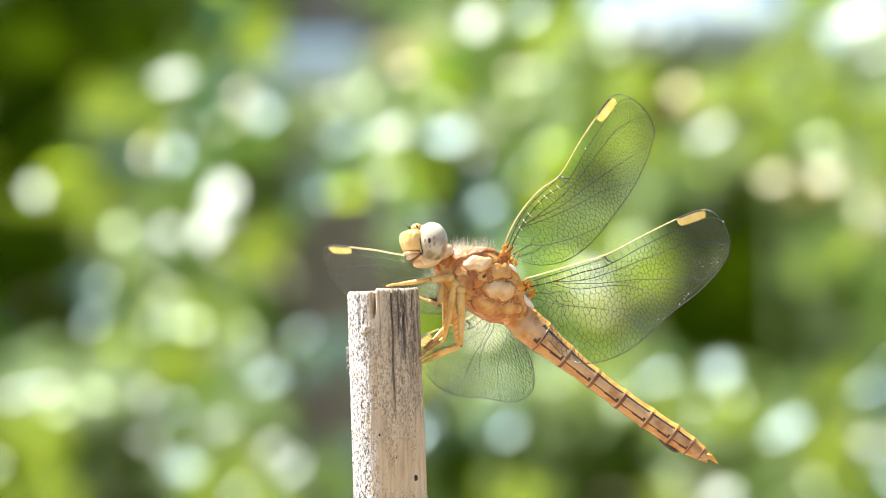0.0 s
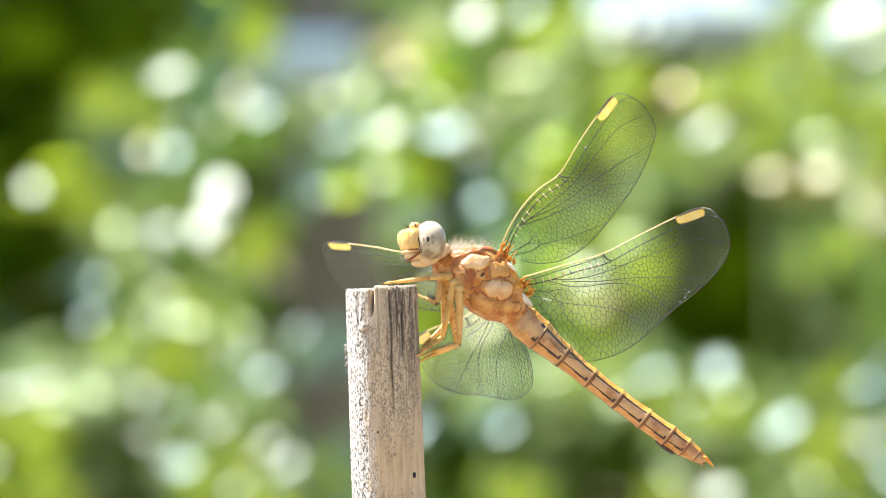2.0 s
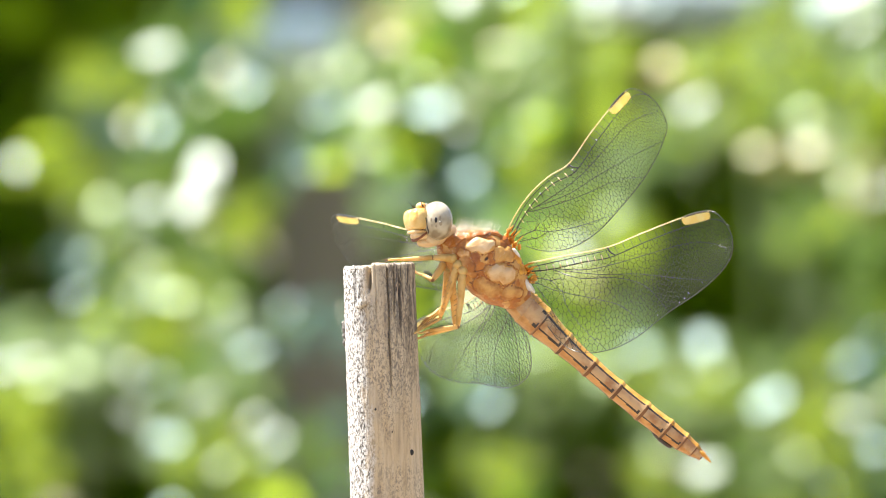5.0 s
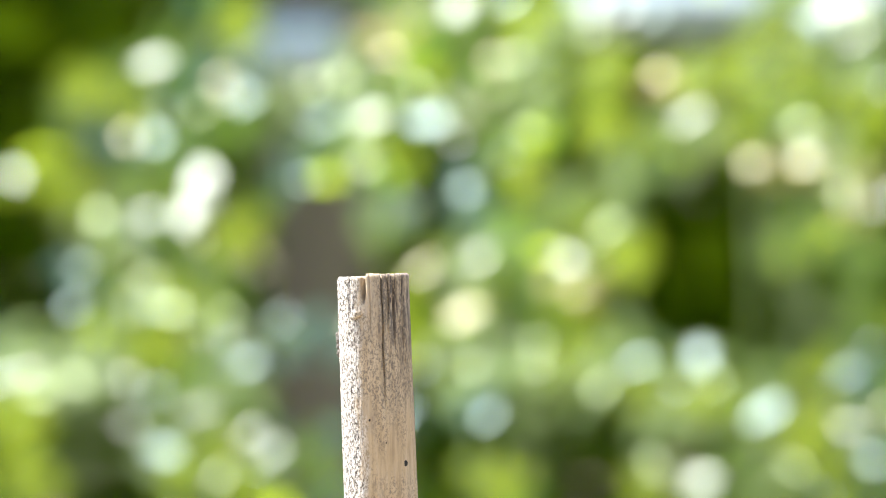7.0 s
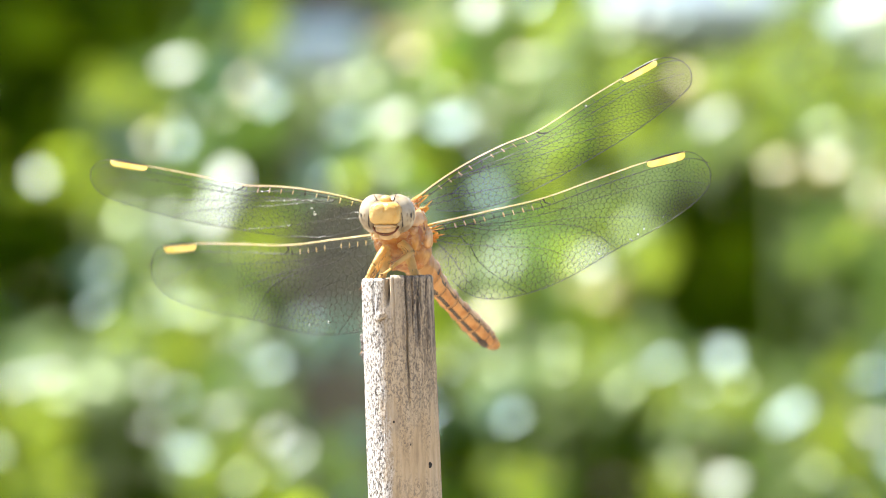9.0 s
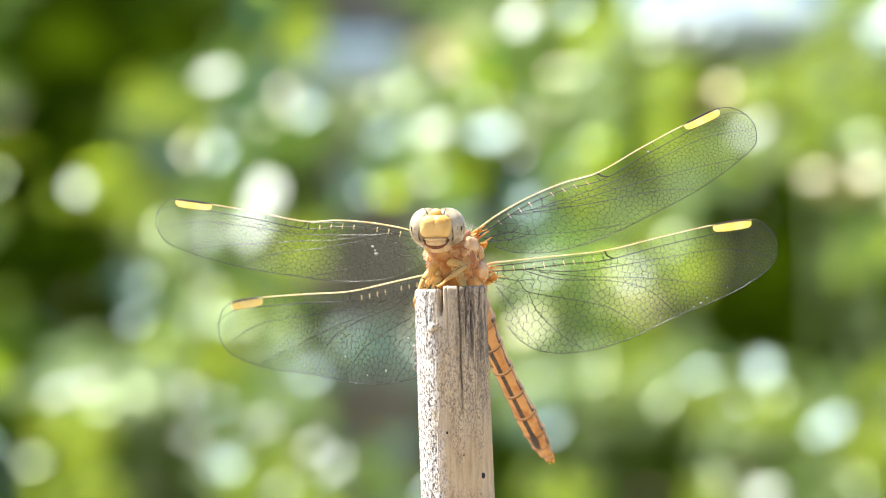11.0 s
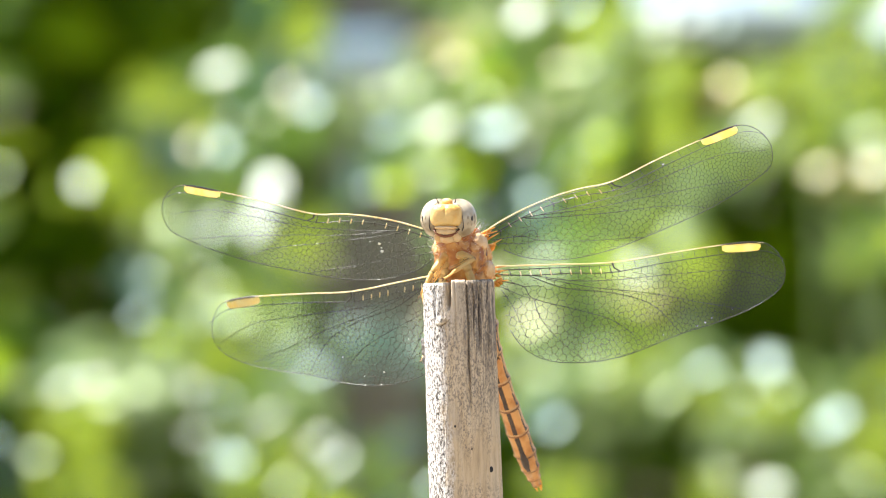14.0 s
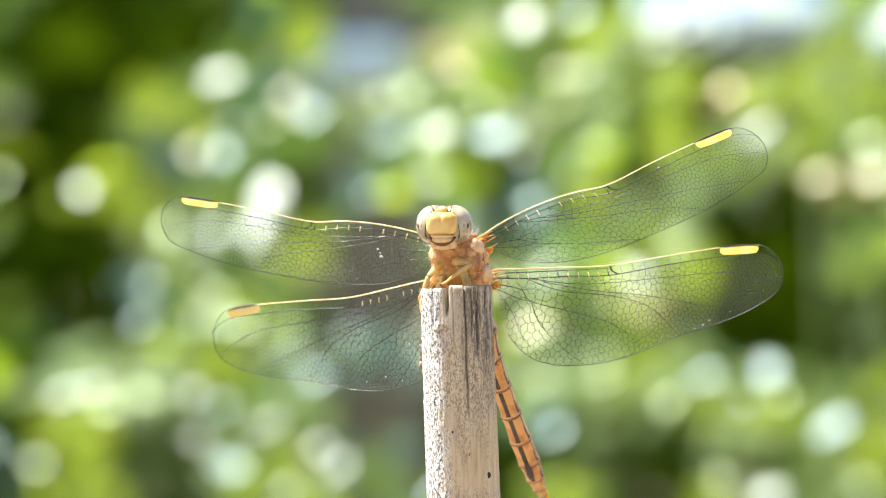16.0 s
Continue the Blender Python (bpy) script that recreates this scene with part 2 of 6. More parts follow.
class Geo:
    """Collects vertices and faces with a material slot for each face."""

    def __init__(self):
        self.v, self.f, self.s = [], [], []

    def add(self, verts, faces, slot=0):
        k = len(self.v)
        self.v.extend(verts)
        self.f.extend([tuple(i + k for i in f) for f in faces])
        self.s.extend([slot] * len(faces))

    def tube(self, points, radii, sides=8, slot=0, caps=True):
        points = [Vector(p) for p in points]
        rings, n = [], len(points)
        for i, p in enumerate(points):
            d = (points[min(i + 1, n - 1)] - points[max(i - 1, 0)]).normalized()
            a = d.cross(Vector((0.31, 0.22, 0.92))).normalized()
            b = d.cross(a)
            rings.append([p + (a * math.cos(q) + b * math.sin(q)) * radii[i] for q in (2 * math.pi * j / sides for j in range(sides))])
        faces = []
        for i in range(n - 1):
            for j in range(sides):
                k = (j + 1) % sides
                faces.append((i * sides + j, i * sides + k, (i + 1) * sides + k, (i + 1) * sides + j))
        if caps:
            faces.append(tuple(range(sides))[::-1])
            faces.append(tuple(range((n - 1) * sides, n * sides)))
        self.add([v for r in rings for v in r], faces, slot)

    def ball(self, centre, radii, slot=0, rings=14, sides=22, power=1.0, bumps=0.0, turn=None):
        """An ellipsoid; power under 1 squares it off, bumps roughens it."""
        verts, faces = [], []
        c = Vector(centre)
        for i in range(rings + 1):
            a = math.pi * i / rings
            for j in range(sides):
                q = 2 * math.pi * j / sides
                d = [math.sin(a) * math.cos(q), math.sin(a) * math.sin(q), math.cos(a)]
                d = Vector([math.copysign(abs(x) ** power, x) * r for x, r in zip(d, radii)])
                if bumps:
                    d *= 1 + bumps * noise.noise((c + d) * 900)
                verts.append(c + (turn @ d if turn else d))
        for i in range(rings):
            for j in range(sides):
                k = (j + 1) % sides
                faces.append((i * sides + j, (i + 1) * sides + j, (i + 1) * sides + k, i * sides + k))
        self.add(verts, faces, slot)

    def mesh(self, name, mats, smooth=True):
        return mesh_of(name, self.v, self.f, mats, self.s, smooth)


def curve(knots, x):
    """Smooth interpolation through (x, y) knots."""
    if x <= knots[0][0]:
        return knots[0][1]
    for i in range(len(knots) - 1):
        (x0, y0), (x1, y1) = knots[i], knots[i + 1]
        if x <= x1:
            m0 = (y1 - knots[i - 1][1]) / (x1 - knots[i - 1][0]) if i else (y1 - y0) / (x1 - x0)
            m1 = (knots[i + 2][1] - y0) / (knots[i + 2][0] - x0) if i + 2 < len(knots) else (y1 - y0) / (x1 - x0)
            h = x1 - x0
            u = (x - x0) / h
            return ((1 + 2 * u) * (1 - u) ** 2 * y0 + u * (1 - u) ** 2 * h * m0 + u * u * (3 - 2 * u) * y1 + u * u * (u - 1) * h * m1)
    return knots[-1][1]


# ---- ground, fence and hedge ----
def build_ground():
    n, verts, faces = 40, [], []
    for i in range(n + 1):
        for j in range(n + 1):
            a, b = (i / n * 2 - 1), (j / n * 2 - 1)
            x, y = math.copysign(abs(a) ** 3, a) * 400, math.copysign(abs(b) ** 3, b) * 400
            verts.append((x, y, 0.03 * noise.noise((x * 0.8, y * 0.8, 0)) if abs(x) + abs(y) < 30 else 0))
    for i in range(n):
        for j in range(n):
            faces.append((i * (n + 1) + j, (i + 1) * (n + 1) + j, (i + 1) * (n + 1) + j + 1, i * (n + 1) + j + 1))
    tagged(part("ground", mesh_of("ground", verts, faces, [SOIL])), "dry brown garden soil around the plants", "ground", kind="structure")


def beam(name, size, parent, mat, place, label=""):
    """A sawn timber with eased edges, from its centre."""
    bm = bmesh.new()
    bmesh.ops.create_cube(bm, size=1, matrix=Matrix.Diagonal((*size, 1)))
    bmesh.ops.bevel(bm, geom=bm.edges[:], offset=0.004, segments=2, affect="EDGES")
    me = bpy.data.meshes.new(name)
    bm.to_mesh(me)
    bm.free()
    me.materials.append(mat)
    return part(name, me, parent, label, place)


def build_fence():
    root = new("fence")
    root.location = (-0.036, 2.25, 0)
    tagged(root, "grey timber post with pale blue boards behind the plants", "fence")
    beam("post", (0.035, 0.05, 1.7), root, POST_WOOD, pose(0.003, 0, 0.85))
    beam("rail", (0.038, 0.02, 0.016), root, BOARD_PAINT, pose(-0.006, -0.036, 1.012), "short pale blue painted rail")
    beam("board", (0.60, 0.02, 0.15), root, BOARD_PAINT, pose(0.385, -0.04, 1.084, -30), "pale blue painted board")
    beam("board", (0.60, 0.02, 0.15), root, BOARD_PAINT, pose(0.385, 0.03, 1.24, -30), "pale blue painted board")


def leaf_into(geo, at, normal, along, length, width, slot=0, bend=0.25):
    n = Vector(normal).normalized()
    a = (Vector(along) - n * n.dot(Vector(along)))
    a = a.normalized() if a.length > 1e-4 else n.orthogonal().normalized()
    c = n.cross(a)
    verts = []
    for u, w, dip in ((0, 0.08, 0), (0.3, 0.9, 0.05), (0.62, 0.85, 0.30), (1.0, 0.03, 1.0)):
        mid = Vector(at) + a * (u * length) - n * (dip * bend * length)
        for k in (-1, 0, 1):
            verts.append(mid + c * (k * w * width * 0.5) + n * (abs(k) * w * width * (0.12 if bend > 0.1 else 0.0)))
    faces = []
    for i in range(3):
        for k in range(2):
            q = i * 3 + k
            faces.append((q, q + 1, q + 4, q + 3))
    geo.add(verts, faces, slot)


def random_way(rng, spread):
    return Vector((rng.gauss(0, 1), rng.gauss(0, 1), rng.gauss(0, 1))) * spread


HEDGE_GAPS = [(-10.8, 4.1, 1.4, 2.6), (-9.0, 5.8, 2.6, 1.4), (-8.4, 1.9, 0.8, 0.5), (-10.6, 0.0, 1.6, 0.9), (-10.5, -1.5, 1.1, 1.2), (-8.4, -4.9, 1.4, 0.9), (-8.8, -6.0, 0.9, 1.2), (-3.1, -0.4, 1.0, 1.9), (-3.2, -4.2, 1.4, 1.0), (-3.3, 5.2, 1.0, 1.1), (7.4, 0.1, 1.6, 2.2), (7.9, -2.0, 2.8, 1.2), (5.4, -1.9, 1.0, 0.7), (4.1, -5.7, 1.4, 1.7), (9.8, -1.6, 1.7, 0.6), (0.6, -5.5, 0.9, 0.9), (2.5, -4.8, 0.9, 0.4), (7.0, -5.6, 0.7, 0.5), (3.8, 1.8, 0.9, 0.4), (5.7, 3.4, 1.0, 0.4), (0.3, 0.6, 0.6, 0.6), (6.4, 5.6, 2.1, 1.1), (-4.6, 1.6, 0.9, 0.7), (8.2, 1.0, 0.6, 0.5)]  # cm from the lens axis, where one sees past the leaves


def in_gap(x, y, z):
    u, v = x * 100 * 2.5 / (1 + y), (z - HEIGHT) * 100 * 2.5 / (1 + y)
    return any(((u - a) / c) ** 2 + ((v - b) / d) ** 2 < 1 + 0.3 * noise.noise((u, v, 1)) for a, b, c, d in HEDGE_GAPS)


def build_hedge():
    """A tall dense hedge whose outer leaves shade its inside."""
    rng = random.Random(5)
    geo = Geo()
    for i in range(25000):
        if i < 13000:
            x, z = rng.uniform(-0.65, 0.45), rng.uniform(0.75, 1.65)
        elif i < 18000:
            x, z = rng.uniform(-0.7, 0.6), rng.uniform(0.02, 0.75)
        else:
            x, z = rng.uniform(-1.7, 1.7), rng.uniform(0.02, 1.75)
        y = rng.uniform(2.45, 3.2) + 0.15 * noise.noise((x * 3, z * 3, 0))
        leaf_into(geo, (x, y, z), Vector((0, -0.4, 0.8)) + random_way(rng, 0.5), random_way(rng, 1), rng.uniform(0.035, 0.06), rng.uniform(0.02, 0.035))
    root = new("hedge")
    root.location = (0, 0, 0)
    tagged(root, "dense dark green hedge in its own shade", "hedge", kind="stuff")
    part("foliage", geo.mesh("hedge_foliage", [LEAF_DEEP]), root, kind="stuff")
    for i in range(26):
        x = -1.6 + i * 0.128 + rng.uniform(-0.03, 0.03)
        y = rng.uniform(3.15, 3.4)
        stem = Geo()
        stem.tube([(x, y, -0.02), (x + rng.uniform(-0.05, 0.05), y, 0.8), (x + rng.uniform(-0.1, 0.1), y + 0.05, 1.9)], [0.014, 0.010, 0.004], 6)
        part("stem", stem.mesh("hedge_stem", [BARK]), root)
    # sunlit outer growth, open in places
    outer = {"fresh": Geo(), "mid": Geo(), "cool": Geo()}
    for i in range(2600):
        x, z = rng.gauss(0, 0.2), 1.06 - 0.45 * rng.random() ** 1.6 + rng.gauss(0, 0.015)
        y = rng.uniform(1.85, 2.35)
        u, v = x * 100 * 2.5 / (1 + y), (z - HEIGHT) * 100 * 2.5 / (1 + y)
        if any(in_gap(x + a, y, z + b) for a, b in ((0, 0), (0.009, 0), (-0.009, 0), (0, 0.009), (0, -0.009))):
            continue
        kind = "cool" if rng.random() < (0.2 if -9 < u < 2 else 0.08) else rng.choice(("fresh", "mid", "mid"))
        leaf_into(outer[kind], (x, y, z), Vector((-0.35, -0.45, 0.7)) + random_way(rng, 0.42), random_way(rng, 1), rng.uniform(0.012, 0.020), rng.uniform(0.008, 0.013))
    # small leaf tips before it, some turned so that they mirror the sun
    skins = {"gloss": LEAF_GLOSS_WHITE, "gloss_cool": LEAF_GLOSS_COOL, "gloss_warm": LEAF_GLOSS_WARM, "gloss_green": LEAF_GLOSS_GREEN}
    outer.update({kind: Geo() for kind in skins})
    for i in range(190):
        x, z, y = rng.uniform(-0.125, 0.125), HEIGHT + rng.uniform(-0.07, 0.07), rng.uniform(1.27, 1.42)
        if noise.noise((x * 45, z * 45, 2)) < -0.12 or any(in_gap(x + a, y, z + b) for a, b in ((0, 0), (0.006, 0), (-0.006, 0), (0, 0.006), (0, -0.006))):
            continue
        kind = rng.choice(("gloss", "gloss_cool", "gloss_cool", "gloss_green", "gloss_green", "gloss_warm"))
        size = 0.0024 + 0.0040 * rng.random() ** 2
        leaf_into(outer[kind], (x, y, z), GLINT + random_way(rng, 0.02), random_way(rng, 1), size, size * 0.6, bend=0.0)
    for i in range(260):
        x, z, y = rng.uniform(-0.125, 0.125), HEIGHT + rng.uniform(-0.07, 0.07), rng.uniform(1.27, 1.40)
        if noise.noise((x * 45, z * 45, 7)) < 0.0 or any(in_gap(x + a, y, z + b) for a, b in ((0, 0), (0.007, 0), (-0.007, 0), (0, 0.007), (0, -0.007))):
            continue
        leaf_into(outer[rng.choice(("fresh", "fresh", "mid"))], (x, y, z), Vector((-0.35, -0.25, 0.8)) + random_way(rng, 0.3), random_way(rng, 1), rng.uniform(0.005, 0.010), rng.uniform(0.003, 0.006))
    for kind, skin in (("fresh", LEAF_FRESH), ("mid", LEAF_MID), ("cool", LEAF_COOL), *skins.items()):
        part("outer_foliage", outer[kind].mesh("hedge_outer", [skin]), root, kind="stuff")


GLINT = (TO_SUN + Vector((0, -1, 0))).normalized()


def build_plant(name, label, foot, clumps, seed):
    """A leafy plant: stems from its foot to each clump, and leaves round the twig ends.
    A clump: x and height in cm from the lens axis, depth in m, width and height in cm, leaf cm, leaf count, skin."""
    rng = random.Random(seed)
    root = new(name)
    root.location = (foot[0], foot[1], 0)
    tagged(root, label, "plant")
    by_skin = {}
    grown = []
    for x, z, y, w, h, size, count, skin in sorted(clumps, key=lambda c: c[1]):
        centre = Vector((x / 100 - foot[0], y - foot[1], HEIGHT + z / 100))
        stem = Geo()
        if grown:
            near = min(grown, key=lambda p: (p - centre).length)
            mid = near.lerp(centre, 0.5) + Vector((0, 0.006, -0.002))
            stem.tube([near, mid, centre], [0.0005, 0.0004, 0.0003], 6)
        else:
            fork = Vector((centre.x * 0.3, centre.y * 0.4, 0.5))
            stem.tube([(0, 0, -0.03), fork * 0.5, fork, centre], [0.004, 0.003, 0.0009, 0.0005], 6)
        grown.append(centre)
        part("stem", stem.mesh("plant_stem", [BARK]), root)
        geo = by_skin.setdefault(skin.name, (skin, Geo()))[1]
        facing = Vector((-0.4, -0.45, 0.7)) + random_way(rng, 0.15)
        for i in range(count):
            off = Vector((rng.gauss(0, 0.22) * w / 100, rng.gauss(0, 0.02), rng.gauss(0, 0.22) * h / 100))
            n = facing + random_way(rng, 0.2)
            along = Vector((rng.uniform(-1, 1) * w, -0.3, rng.uniform(-1, 0.5) * h))
            length = size / 100 * rng.uniform(0.7, 1.2)
            wide = length * rng.uniform(0.5, 0.75)
            at = centre + off - along.normalized() * (length * 0.5)
            middle = centre + off
            if in_gap(middle.x + foot[0], middle.y + foot[1], middle.z):
                continue
            leaf_into(geo, at, n, along, length, wide, bend=0.25)
    for skin, geo in by_skin.values():
        if not geo.f:
            continue
        part("leaves", geo.mesh(name + "_leaves", [skin]), root, kind="stuff")


def build_shining_plant(name, label, foot, leaves, seed):
    """A thin plant whose few small leaves mirror the sun: each x and height in cm from the lens axis, length in cm, skin."""
    rng = random.Random(seed)
    root = new(name)
    root.location = (foot[0], foot[1], 0)
    tagged(root, label, "plant")
    grown = []
    for x, z, size, skin in sorted(leaves, key=lambda c: c[1]):
        at = Vector((x / 100 - foot[0], rng.uniform(1.28, 1.32) - foot[1], HEIGHT + z / 100))
        stem = Geo()
        if grown:
            near = min(grown, key=lambda p: (p - at).length)
            stem.tube([near, near.lerp(at, 0.5) + Vector((0, 0.006, -0.002)), at], [0.0004, 0.0003, 0.0002], 5)
        else:
            fork = Vector((at.x * 0.3, at.y * 0.4, 0.5))
            stem.tube([(0, 0, -0.03), fork * 0.5, fork, at], [0.003, 0.002, 0.0008, 0.0004], 6)
        grown.append(at)
        part("stem", stem.mesh("shining_stem", [BARK]), root)
        leaf = Geo()
        way = Vector((rng.uniform(-1, 1), -0.3, rng.uniform(-0.2, 1)))
        n = GLINT + random_way(rng, 0.012)
        along = (way - n * n.dot(way) / n.length_squared).normalized()
        leaf_into(leaf, at - along * (size / 200), n, along, size / 100, size / 100 * rng.uniform(0.52, 0.62), bend=0.0)
        part("leaf", leaf.mesh("shining_leaf", [skin]), root)


def build_plants():
    build_plant("fresh_shrub", "leafy shrub with fresh yellow-green sunlit leaves", (-0.11, 1.75), [
        (-8.6, 3.7, 1.38, 2.1, 1.3, 1.16, 9, LEAF_FRESH),
        (-10.3, 1.6, 1.69, 2.4, 1.7, 1.57, 9, LEAF_FRESH),
        (-8.9, 1.1, 1.56, 1.1, 1.2, 0.80, 8, LEAF_FRESH),
        (-4.7, 5.3, 1.42, 1.3, 1.6, 1.04, 8, LEAF_FRESH),
        (-5.3, 0.2, 1.74, 1.3, 1.6, 1.06, 8, LEAF_FRESH),
        (-8.3, 4.3, 1.60, 1.4, 1.2, 0.91, 8, LEAF_MID),
        (-6.0, 3.5, 1.47, 1.6, 2.2, 1.44, 9, LEAF_MID),
        (-10.4, 3.5, 1.78, 1.8, 1.0, 0.91, 10, LEAF_MID),
        (-10.9, 2.4, 1.65, 1.4, 0.8, 0.72, 9, LEAF_MID),
        (-6.4, 5.0, 1.51, 1.0, 1.9, 0.96, 10, LEAF_MID),
        (-7.0, 1.4, 1.38, 1.3, 1.0, 0.83, 8, LEAF_MID)], 30)
    build_plant("bluish_shrub", "slender shrub with bluish green leaves", (-0.08, 1.7), [
        (-7.3, 2.7, 1.51, 1.9, 1.2, 1.09, 9, LEAF_COOL),
        (-7.9, 2.3, 1.38, 1.0, 0.7, 0.65, 9, LEAF_COOL),
        (-5.3, 4.5, 1.69, 1.7, 1.7, 1.15, 8, LEAF_COOL),
        (-4.5, 3.2, 1.56, 1.2, 1.2, 0.80, 8, LEAF_MID),
        (-5.4, 4.6, 1.42, 0.9, 0.9, 0.56, 8, LEAF_COOL),
        (-9.2, 0.3, 1.74, 1.5, 1.8, 1.17, 8, LEAF_PALE),
        (-7.7, 0.3, 1.60, 1.4, 1.4, 0.91, 8, LEAF_PALE),
        (-8.9, -1.3, 1.47, 0.7, 2.8, 0.67, 14, LEAF_COOL),
        (-5.8, 2.8, 1.78, 1.5, 1.3, 0.97, 8, LEAF_MID),
        (-3.3, 1.6, 1.65, 1.7, 1.4, 1.13, 8, LEAF_COOL),
        (-4.2, 1.2, 1.51, 1.0, 1.3, 0.88, 8, LEAF_MID)], 31)
    build_shining_plant("glossy_shrub", "shrub with small glossy leaves that catch the sun", (-0.077, 1.55), [
        (-9.8, 1.4, 0.68, LEAF_GLOSS_WHITE), (-9.5, -3.4, 0.75, LEAF_GLOSS_WHITE), (-8.3, -3.5, 0.68, LEAF_GLOSS_GREEN), (-8.3, -0.8, 0.56, LEAF_GLOSS_COOL),
        (-8.3, -1.7, 0.56, LEAF_GLOSS_COOL), (-7.7, 0.4, 0.58, LEAF_GLOSS_GREEN), (-7.1, -1.9, 0.58, LEAF_GLOSS_GREEN), (-7.1, -4.6, 0.52, LEAF_GLOSS_WHITE),
        (-6.6, 0.4, 0.62, LEAF_GLOSS_WHITE), (-6.5, 4.1, 0.88, LEAF_GLOSS_WHITE), (-6.4, 2.3, 0.67, LEAF_GLOSS_COOL), (-6.2, -5.2, 0.86, LEAF_GLOSS_COOL),
        (-10.2, -3.5, 0.60, LEAF_GLOSS_WHITE), (-9.1, -3.8, 0.60, LEAF_GLOSS_GREEN), (-7.2, -3.5, 0.55, LEAF_GLOSS_WHITE)], 60)
    build_shining_plant("shining_herb", "thin-stemmed herb with small shining leaves", (-0.042, 1.5), [
        (-6.0, -1.8, 0.68, LEAF_GLOSS_GREEN), (-5.4, -2.4, 0.62, LEAF_GLOSS_WHITE), (-5.3, -4.2, 0.65, LEAF_GLOSS_WHITE), (-4.9, -5.8, 0.62, LEAF_GLOSS_GREEN),
        (-4.5, -2.6, 0.60, LEAF_GLOSS_COOL), (-4.2, -4.8, 0.62, LEAF_GLOSS_WHITE), (-4.2, 3.2, 0.60, LEAF_GLOSS_COOL), (-4.2, -3.1, 0.60, LEAF_GLOSS_COOL),
        (-3.6, -5.2, 0.58, LEAF_GLOSS_WHITE), (-2.8, 1.4, 0.56, LEAF_GLOSS_COOL), (-2.6, 3.6, 0.52, LEAF_GLOSS_GREEN), (-2.4, 2.7, 0.67, LEAF_GLOSS_COOL)], 61)
    build_shining_plant("glossy_herb", "slender plant with small glossy leaves that catch the sun", (0.0, 1.5), [
        (-1.9, 3.8, 0.62, LEAF_GLOSS_GREEN), (-1.4, 1.7, 0.58, LEAF_GLOSS_GREEN), (-1.3, 2.8, 0.81, LEAF_GLOSS_WHITE), (-0.7, 4.4, 0.75, LEAF_GLOSS_WARM),
        (-0.2, 0.6, 0.67, LEAF_GLOSS_COOL), (0.0, -0.8, 0.68, LEAF_GLOSS_WARM), (0.1, 2.7, 1.01, LEAF_GLOSS_COOL), (0.7, -1.5, 0.52, LEAF_GLOSS_WARM),
        (0.8, 5.3, 0.62, LEAF_GLOSS_WHITE), (1.0, -1.9, 0.86, LEAF_GLOSS_WARM), (1.1, 1.1, 0.60, LEAF_GLOSS_COOL), (1.2, -3.2, 0.58, LEAF_GLOSS_GREEN),
        (1.3, -0.6, 0.68, LEAF_GLOSS_WHITE)], 62)
    build_shining_plant("shining_shrub", "thin-stemmed shrub with small shining leaves", (0.037, 1.52), [
        (1.6, -4.3, 0.60, LEAF_GLOSS_COOL), (2.2, 4.2, 0.52, LEAF_GLOSS_GREEN), (2.5, 2.5, 0.52, LEAF_GLOSS_GREEN), (2.7, -3.1, 0.52, LEAF_GLOSS_GREEN),
        (3.4, -0.6, 0.78, LEAF_GLOSS_WHITE), (3.7, -1.4, 0.49, LEAF_GLOSS_WARM), (4.0, 4.8, 0.52, LEAF_GLOSS_GREEN), (4.3, -3.7, 0.52, LEAF_GLOSS_GREEN),
        (4.5, 0.2, 0.52, LEAF_GLOSS_GREEN), (4.8, 5.3, 0.62, LEAF_GLOSS_WHITE), (5.2, -3.1, 0.60, LEAF_GLOSS_COOL), (5.5, -5.5, 0.68, LEAF_GLOSS_GREEN)], 63)
    build_shining_plant("glossy_creeper", "slender plant with small glossy leaves that catch the sun", (0.085, 1.55), [
        (5.6, 3.8, 0.58, LEAF_GLOSS_WARM), (6.4, 2.8, 0.75, LEAF_GLOSS_WHITE), (6.6, -2.9, 0.83, LEAF_GLOSS_COOL), (6.7, -5.9, 0.81, LEAF_GLOSS_WHITE),
        (7.9, 1.7, 0.65, LEAF_GLOSS_WARM), (8.2, -4.3, 0.99, LEAF_GLOSS_COOL), (8.9, -5.6, 0.62, LEAF_GLOSS_GREEN), (9.1, 1.7, 0.65, LEAF_GLOSS_WARM),
        (9.1, 2.6, 0.58, LEAF_GLOSS_GREEN), (10.1, -3.3, 0.60, LEAF_GLOSS_COOL), (10.2, 1.5, 0.52, LEAF_GLOSS_WARM), (10.2, -4.6, 0.62, LEAF_GLOSS_WHITE),
        (10.8, 0.7, 0.62, LEAF_GLOSS_WHITE)], 64)
    build_shining_plant("broad_leaf_shrub", "shrub with broad glossy leaves lit white by the sun", (-0.06, 1.5), [
        (-5.2, 1.4, 0.91, LEAF_GLOSS_WHITE), (-5.3, 1.0, 1.08, LEAF_GLOSS_WHITE), (-5.5, 0.6, 1.03, LEAF_GLOSS_WHITE), (-5.6, 0.4, 0.85, LEAF_GLOSS_WHITE), (-5.3, 1.2, 0.80, LEAF_GLOSS_WHITE)], 66)
